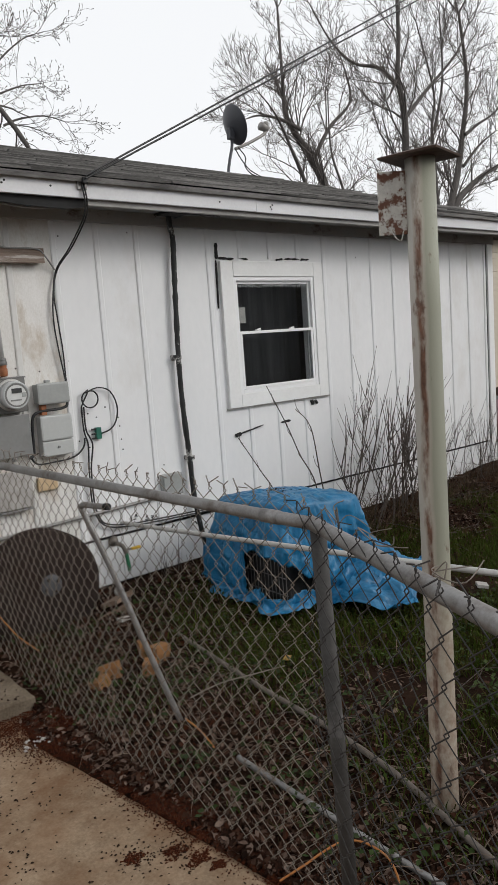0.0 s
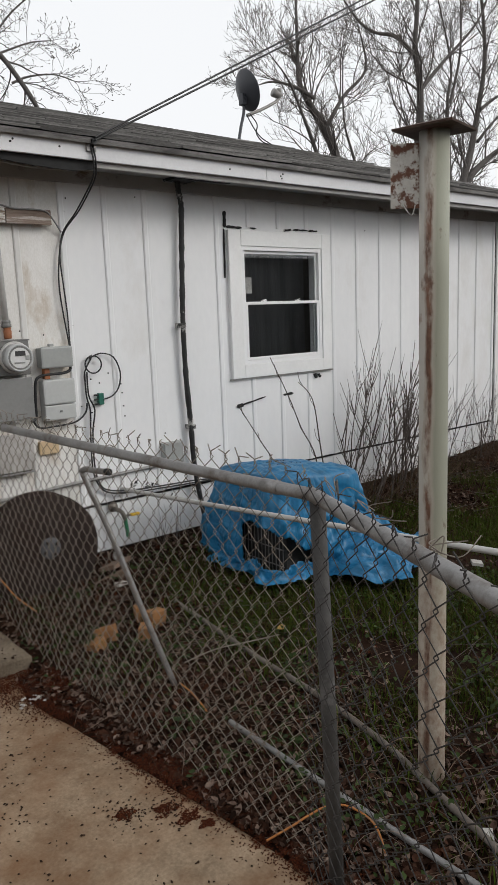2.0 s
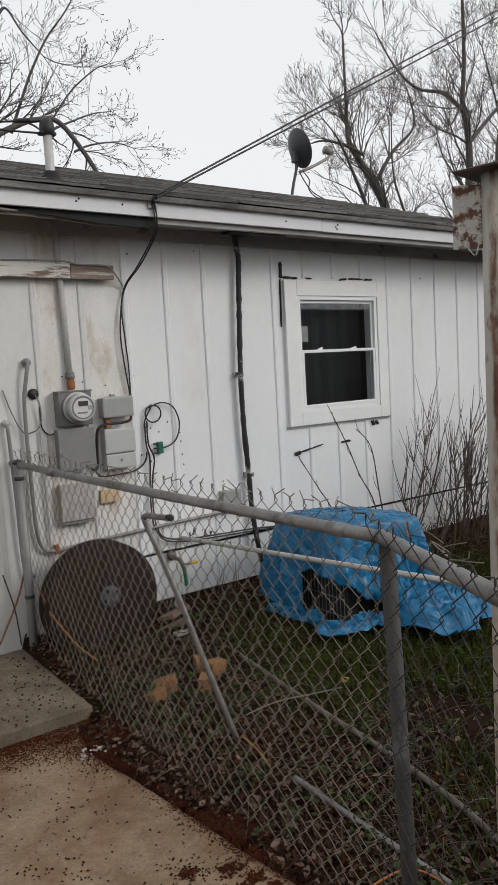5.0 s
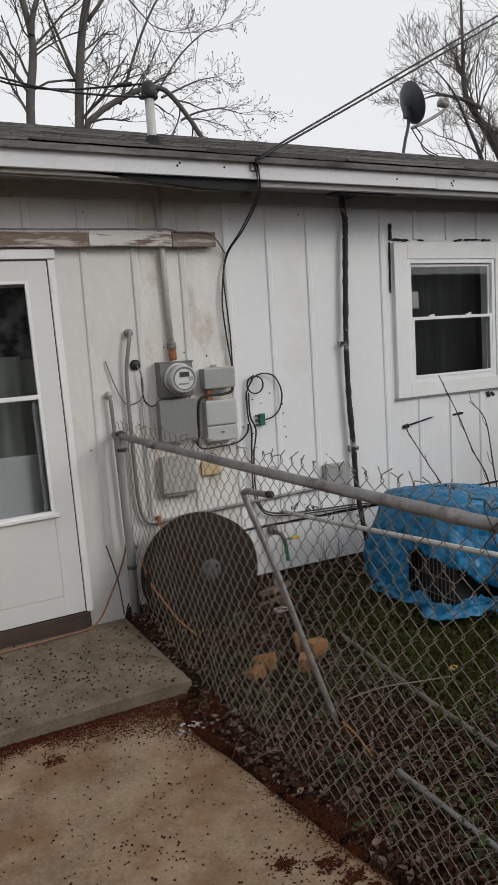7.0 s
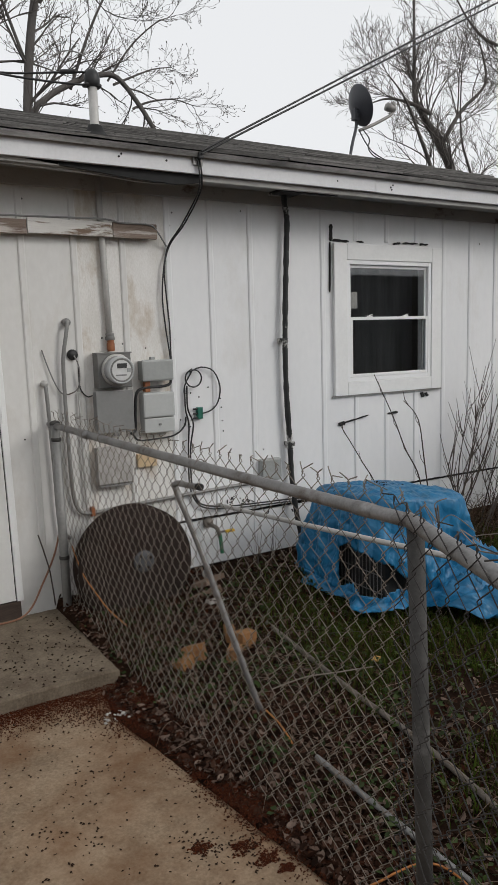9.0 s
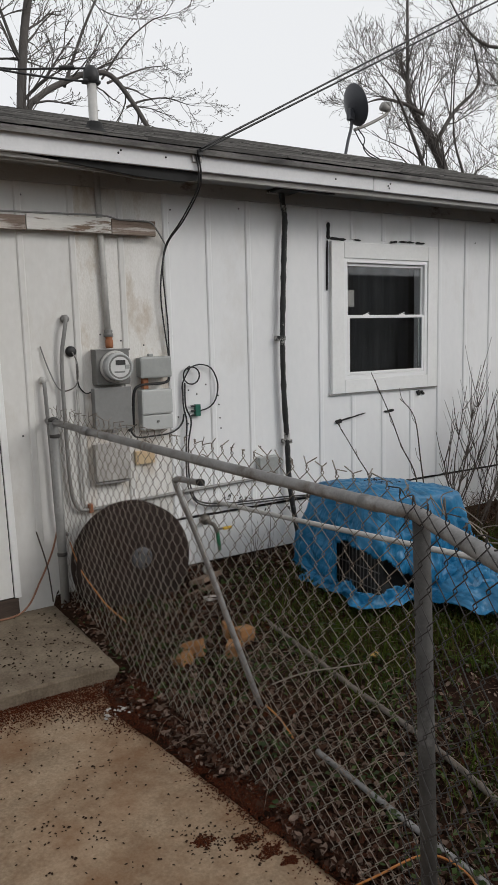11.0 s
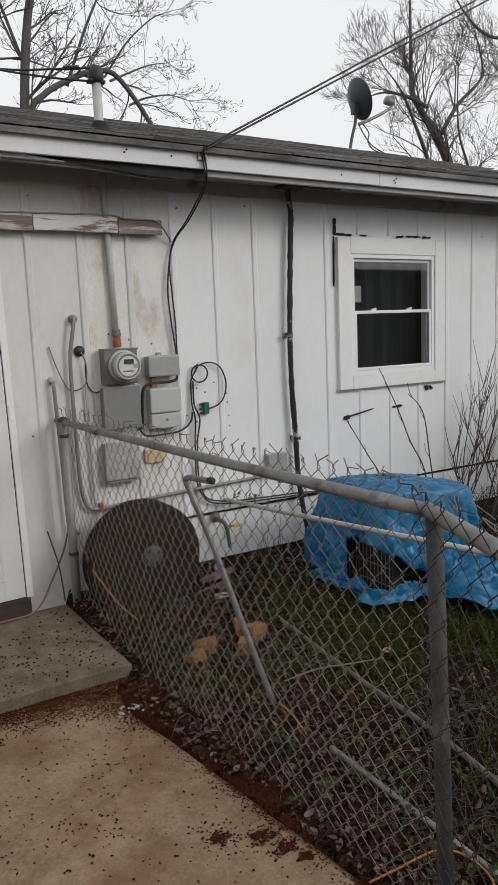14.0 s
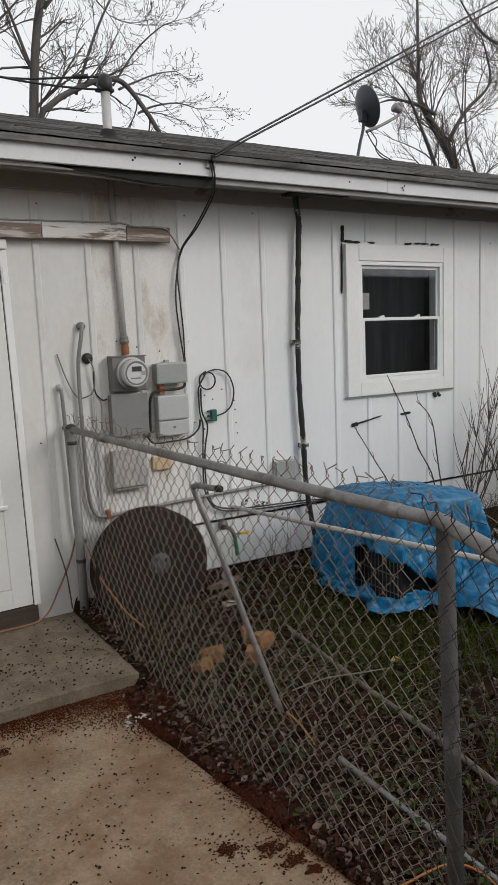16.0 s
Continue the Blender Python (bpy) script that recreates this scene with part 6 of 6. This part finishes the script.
# loose ground cover
def scatter_leaves():
    rnd = random.Random(77)
    V, F = [], []

    def leaf(x, y, s):
        z = ground_z(x, y) + rnd.uniform(0.003, 0.022)
        q = Euler((rnd.gauss(0, 0.45), rnd.gauss(0, 0.45), rnd.uniform(0, 6.283))).to_matrix()
        b = len(V)
        cup = rnd.uniform(-0.3, 0.5)
        for px, py, pz in ((-0.5, 0, 0.1), (-0.15, 0.3, cup * 0.5), (0.25, 0.26, cup * 0.5), (0.55, 0, 0.15), (0.25, -0.26, cup * 0.5), (-0.15, -0.3, cup * 0.5), (0.05, 0, 0)):
            V.append(Vector((x, y, z)) + q @ Vector((px * s, py * s, pz * s)))
        for k in range(6):
            F.append((b + k, b + (k + 1) % 6, b + 6))

    n = 0
    while n < 27000:
        x, y = rnd.uniform(0.12, 4.5), rnd.uniform(-4.3, -0.02)
        if x < WALK_EDGE(y) + 0.09 * rnd.random() and rnd.random() < 0.985:
            continue
        dens = 1.0 - 0.82 * sm(0.85, 1.5, x) * sm(-0.5, -1.5, y)
        dens *= 0.55 + 0.6 * (fbm(x * 1.3, y * 1.3, 8) > -0.1)
        if rnd.random() > dens:
            continue
        leaf(x, y, rnd.uniform(0.011, 0.04))
        n += 1
    for k in range(5500):
        y = rnd.uniform(-3.4, -1.0)
        x = WALK_EDGE(y) + abs(rnd.gauss(0.02, 0.16))
        leaf(x, y, rnd.uniform(0.012, 0.045))
    n = 0
    while n < 3500:
        x, y = rnd.uniform(4.2, 8.0), rnd.uniform(-1.8, -0.02)
        leaf(x, y, rnd.uniform(0.03, 0.07))
        n += 1
    return tagged(cloud("leaf_litter", V, F, M_LEAF), "dead brown and grey leaves covering the soil", "leaves", kind="stuff")


def scatter_grass():
    rnd = random.Random(78)
    V, F = [], []
    n = 0
    while n < 50000:
        x, y = rnd.uniform(0.4, 5.0), rnd.uniform(-4.2, -0.1)
        if x < WALK_EDGE(y) + 0.1:
            continue
        d = 0.04 + 0.96 * sm(0.75, 1.5, x - 0.2 * (y + 2)) * sm(-0.25, -0.8, y)
        d *= sm(-0.35, 0.1, fbm(x * 1.1, y * 1.1, 21))
        if rnd.random() > d:
            continue
        z = ground_z(x, y) - 0.004
        h = rnd.uniform(0.03, 0.1)
        a = rnd.uniform(0, 6.283)
        w = rnd.uniform(0.0018, 0.0035)
        c, s = math.cos(a), math.sin(a)
        b = len(V)
        lx, ly = rnd.gauss(0, 0.5) * h, rnd.gauss(0, 0.5) * h
        V.extend(((x - c * w, y - s * w, z), (x + c * w, y + s * w, z), (x + lx * 0.4 + c * w * 0.8, y + ly * 0.4 + s * w * 0.8, z + h * 0.6), (x + lx * 0.4 - c * w * 0.8, y + ly * 0.4 - s * w * 0.8, z + h * 0.6), (x + lx, y + ly, z + h * rnd.uniform(0.75, 1.0))))
        F.extend(((b, b + 1, b + 2, b + 3), (b + 3, b + 2, b + 4)))
        n += 1
    return tagged(cloud("grass", V, F, M_GRASS), "short patchy spring grass between leaves", "grass", kind="stuff")


def scatter_weeds():
    rnd = random.Random(79)
    V, F = [], []
    for k in range(420):
        x, y = rnd.uniform(0.25, 3.0), rnd.uniform(-3.5, -0.3)
        if x < WALK_EDGE(y) + 0.08:
            continue
        for i in range(rnd.randint(8, 22)):
            px, py = x + rnd.gauss(0, 0.06), y + rnd.gauss(0, 0.06)
            z = ground_z(px, py) + rnd.uniform(0.015, 0.06)
            s = rnd.uniform(0.012, 0.036)
            q = Euler((rnd.gauss(0, 0.4), rnd.gauss(0, 0.4), rnd.uniform(0, 6.283))).to_matrix()
            b = len(V)
            for ux, uy in ((-0.5, 0), (-0.1, 0.35), (0.5, 0), (-0.1, -0.35)):
                V.append(Vector((px, py, z)) + q @ Vector((ux * s, uy * s, 0.15 * s * abs(uy))))
            F.append((b, b + 3, b + 2, b + 1))
    return tagged(cloud("weeds", V, F, M_WEED), "small green ground weeds among dead leaves", "weeds", kind="stuff")


def scatter_bits(name, m, n, where, size, label, seed):
    rnd = random.Random(seed)
    V, F = [], []
    k = 0
    while k < n:
        p = where(rnd)
        if p is None:
            continue
        x, y, z = p
        L, w = rnd.uniform(*size), 0
        w = L * rnd.uniform(0.22, 0.4)
        a = rnd.uniform(0, 6.283)
        d = Vector((math.cos(a), math.sin(a), rnd.uniform(-0.15, 0.35)))
        s = Vector((-math.sin(a), math.cos(a), 0))
        c = Vector((x, y, z + w * 0.55))
        b = len(V)
        V.extend((c - d * L / 2, c + s * w, c + Vector((0, 0, w)), c - s * w, c - Vector((0, 0, w * 0.6)), c + d * L / 2))
        for i in range(4):
            F.append((b, b + 1 + i, b + 1 + (i + 1) % 4))
            F.append((b + 5, b + 1 + (i + 1) % 4, b + 1 + i))
        k += 1
    return tagged(cloud(name, V, F, m), label, "litter", kind="stuff")


def on_path(rnd):
    x, y = rnd.uniform(-1.6, 0.3), rnd.uniform(-3.2, -1.02)
    if rnd.random() < 0.2:
        c = ((0.03, -2.27, 0.05), (0.15, -2.33, 0.06), (-0.48, -1.24, 0.1), (-0.1, -1.75, 0.09), (-0.3, -2.0, 0.12))[rnd.randrange(5)]
        x, y = rnd.gauss(c[0], c[2]), rnd.gauss(c[1], c[2])
    if x > WALK_EDGE(y) or fbm(x * 2, y * 2, 2) < -0.15 and rnd.random() < 0.75:
        return None
    return x, y, -0.06


def on_stoop(rnd):
    x, y = rnd.uniform(-1.3, 0.21), rnd.uniform(-0.98, -0.05)
    if rnd.random() > 0.35 + 0.65 * sm(-0.1, -0.5, y):
        return None
    return x, y, 0.005


CLUMPS = ((0.03, -2.27, 0.035), (0.15, -2.34, 0.04), (0.19, -2.43, 0.035), (0.22, -2.5, 0.025), (-0.48, -1.24, 0.05), (-0.1, -2.62, 0.025))


def on_edges(rnd):
    if rnd.random() < 0.06:
        cx, cy, r = CLUMPS[rnd.randrange(len(CLUMPS))]
        a, q = rnd.uniform(0, 6.283), r * math.sqrt(rnd.random())
        q *= 0.75 + 0.7 * fbm(cx * 9 + 1.4 * math.cos(a), cy * 9 + 1.4 * math.sin(a), 3)
        return cx + q * math.cos(a) * 1.3, cy + q * math.sin(a), -0.06
    if rnd.random() < 0.52:
        y = rnd.uniform(-3.2, -1.0)
        if fbm(y * 2.6, 31.0) < -0.05 and rnd.random() < 0.7:
            return None
        x = WALK_EDGE(y) + rnd.gauss(0.01, 0.038 + 0.04 * abs(fbm(y * 3, 9.0)) + 0.06 * sm(-1.7, -1.1, y))
        return x, y, max(-0.062, ground_z(x, y)) if x > WALK_EDGE(y) else -0.06
    x = rnd.uniform(-1.4, 0.32)
    y = -1.0 - abs(rnd.gauss(0, 0.1 + 0.09 * sm(-0.35, 0.15, x))) * (0.75 + 0.8 * fbm(x * 2.5, 1.0))
    return x, y, -0.06


scatter_leaves()
scatter_grass()
scatter_weeds()
scatter_bits("fallen_buds", M_BUDS, 1250, on_path, (0.006, 0.015), "dark fallen buds on the concrete path", 5)
scatter_bits("fallen_buds", M_BUDS, 640, on_stoop, (0.008, 0.02), "dark fallen buds on the concrete stoop", 6)


def on_tarp(rnd):
    x, y = rnd.gauss(2.15, 0.13), rnd.gauss(-0.72, 0.14)
    return x, y, 0.648 - 0.12 * (x - 2.17) - 0.06 * (y + 0.78) - 0.5 * ((x - 2.17) ** 2 + (y + 0.78) ** 2)


scatter_bits("feather_scraps", M_PAPER, 26, lambda rnd: (rnd.gauss(0.1, 0.03), rnd.gauss(-1.32, 0.025), -0.06), (0.008, 0.028), "pale fluffy scraps on the concrete path", 12)
scatter_bits("fallen_buds", M_BUDS, 70, on_tarp, (0.008, 0.02), "dark fallen buds on the blue tarp", 9)
scatter_bits("catkin_litter", M_CATKIN, 33000, on_edges, (0.003, 0.011), "red brown catkin litter along the concrete edges", 7)


def scatter_twigs():
    rnd = random.Random(80)
    V, F = [], []
    for k in range(420):
        near = rnd.random() < 0.55
        x, y = (rnd.uniform(0.75, 2.6), rnd.uniform(-3.4, -0.1)) if near else (rnd.uniform(3.6, 7.6), rnd.uniform(-1.5, -0.05))
        z = ground_z(x, y) + rnd.uniform(0.0, 0.03 if near else 0.12)
        a, L = rnd.uniform(0, 6.283), rnd.uniform(0.08, 0.35 if near else 0.6)
        d = Vector((math.cos(a), math.sin(a), rnd.uniform(-0.05, 0.12 if near else 0.35)))
        p = Vector((x, y, z))
        pts = [p, p + d * L * 0.5 + Vector((rnd.gauss(0, 0.02), rnd.gauss(0, 0.02), 0)), p + d * L]
        for q in pts:
            q.y = min(q.y, -0.02)
        strand(V, F, pts, rnd.uniform(0.0015, 0.0035), 4, 0.0012)
    return tagged(cloud("dead_twigs", V, F, M_STEM), "scattered dead twigs and dry stalks", "twigs", kind="stuff")


scatter_twigs()


def scatter_stalks():
    """Thin dry stalks that arch over the litter."""
    rnd = random.Random(83)
    V, F = [], []
    for k in range(460):
        y = rnd.uniform(-3.4, -0.5)
        x = WALK_EDGE(y) + 0.12 + abs(rnd.gauss(0, 0.75))
        z = ground_z(x, y)
        a, L, h = rnd.uniform(0, 6.283), rnd.uniform(0.08, 0.32), rnd.uniform(0.015, 0.09)
        d = Vector((math.cos(a), math.sin(a), 0))
        w = Vector((-d.y, d.x, 0)) * rnd.gauss(0, 0.03)
        pts = bend([Vector((x, y, z)), Vector((x, y, z + h)) + d * L * 0.35 + w, Vector((x, y, z + h * 0.9)) + d * L * 0.7 + w * 1.5, Vector((x, y, z + 0.01)) + d * L], 3)
        strand(V, F, pts, rnd.uniform(0.0008, 0.0018), 3, 0.0006)
    return tagged(cloud("dry_stalks", V, F, island_mat("dry_stalk", [(0.07, 0.046, 0.03), (0.14, 0.1, 0.075), (0.24, 0.185, 0.145), (0.1, 0.062, 0.038)])), "thin pale dry stalks arching over the litter", "stalks", kind="stuff")


def scatter_brush():
    """Brown tangle of dead stems at the foot of the shrubs."""
    rnd = random.Random(84)
    V, F = [], []
    for k in range(1500):
        x = rnd.uniform(2.75, 6.4)
        y = -0.12 - abs(rnd.gauss(0, 0.3))
        p = Vector((x, y, ground_z(x, y) - 0.01))
        h = rnd.uniform(0.06, 0.3) * (1.25 if x < 4.6 else 0.8)
        d = Vector((rnd.gauss(0, 0.6), rnd.gauss(-0.1, 0.4), 1)).normalized()
        e = (d + Vector((rnd.gauss(0, 0.5), rnd.gauss(0, 0.3), -0.2))).normalized()
        pts = [p, p + d * h * 0.6, p + d * h * 0.6 + e * h * 0.5]
        for q in pts:
            q.y = min(q.y, -0.03)
        strand(V, F, pts, rnd.uniform(0.0012, 0.003), 3, 0.0008)
    return tagged(cloud("dead_brush", V, F, island_mat("dead_brush_stems", [(0.04, 0.024, 0.016), (0.08, 0.05, 0.034), (0.12, 0.08, 0.055), (0.055, 0.05, 0.025)])), "low brown tangle of dead stems below the shrubs", "brush", kind="stuff")


scatter_stalks()
scatter_brush()
# ---- shingles ----
def shingles():
    rnd = random.Random(90)
    base = Matrix.Translation((0, EY - 0.02, EZ)) @ Matrix.Rotation(roof_slope, 4, "X")
    L = math.hypot(RY - EY, RZ - EZ)
    meshes = []
    for k in range(8):
        bm = bmesh.new()
        n = 9
        rows = []
        for q in range(n + 1):
            x = -0.46 + 0.92 * q / n
            lift = 0.004 * abs(fbm(x * 3, k * 3.1, 2)) + (0.002 if q % 3 == 0 else 0.0)
            front = 0.01 * fbm(x * 4, k * 5.7, 6)
            rows.append([bm.verts.new(c) for c in ((x, front, lift), (x, front, lift + 0.012), (x, 0.17, 0.007), (x, 0.17, -0.003))])
        for a, b in zip(rows, rows[1:]):
            for q in range(4):
                bm.faces.new((a[q], b[q], b[(q + 1) % 4], a[(q + 1) % 4]))
        bm.faces.new(rows[0])
        bm.faces.new(rows[-1][::-1])
        me = bpy.data.meshes.new("shingle")
        bm.to_mesh(me)
        bm.free()
        me.materials.append(M_SHINGLE)
        meshes.append(me)
    V, F = [], []
    inv = roof.matrix_world.inverted()
    for j in range(int(L / 0.125) + 1):
        for i in range(-6, 8):
            x = i * 0.925 + (0.31, 0.62, 0.0, 0.47)[j % 4] + rnd.uniform(-0.01, 0.01)
            if x > 5.9 or x < -4.6:
                continue
            m = base @ Matrix.Translation((x, j * 0.125 - 0.015 + rnd.uniform(-0.008, 0.008), 0.003 + rnd.uniform(0, 0.006))) @ Matrix.Rotation(rnd.gauss(0, 0.006), 4, "Z") @ Matrix.Rotation(rnd.uniform(-0.012, 0.004), 4, "X")
            if j < 26 and -1.8 < x:
                o = new("shingle", meshes[rnd.randrange(8)])
                o.parent = roof
                o.matrix_parent_inverse = inv
                o.matrix_basis = m
            else:
                b = len(V)
                me = meshes[rnd.randrange(8)]
                V.extend(m @ v.co for v in me.vertices)
                F.extend(tuple(b + q for q in p.vertices) for p in me.polygons)
    tagged(cloud("far_shingles", V, F, M_SHINGLE, roof), kind="stuff")
    V, F = [], []
    for i in range(-15, 21):
        x = i * 0.31
        b = len(V)
        zz = RZ + 0.012 + 0.012 * fbm(x, 3)
        for dx in (0, 0.305):
            V.extend(Vector((x + dx, RY + dy, zz + dz - (0.006 if dx else 0))) for dy, dz in ((-0.15, -0.04), (0, 0.008), (0.15, -0.04), (0.15, -0.06), (0, -0.012), (-0.15, -0.06)))
        F.extend((b + k, b + (k + 1) % 6, b + 6 + (k + 1) % 6, b + 6 + k) for k in range(6))
    tagged(cloud("ridge_caps", V, F, M_SHINGLE, roof), kind="stuff")


shingles()
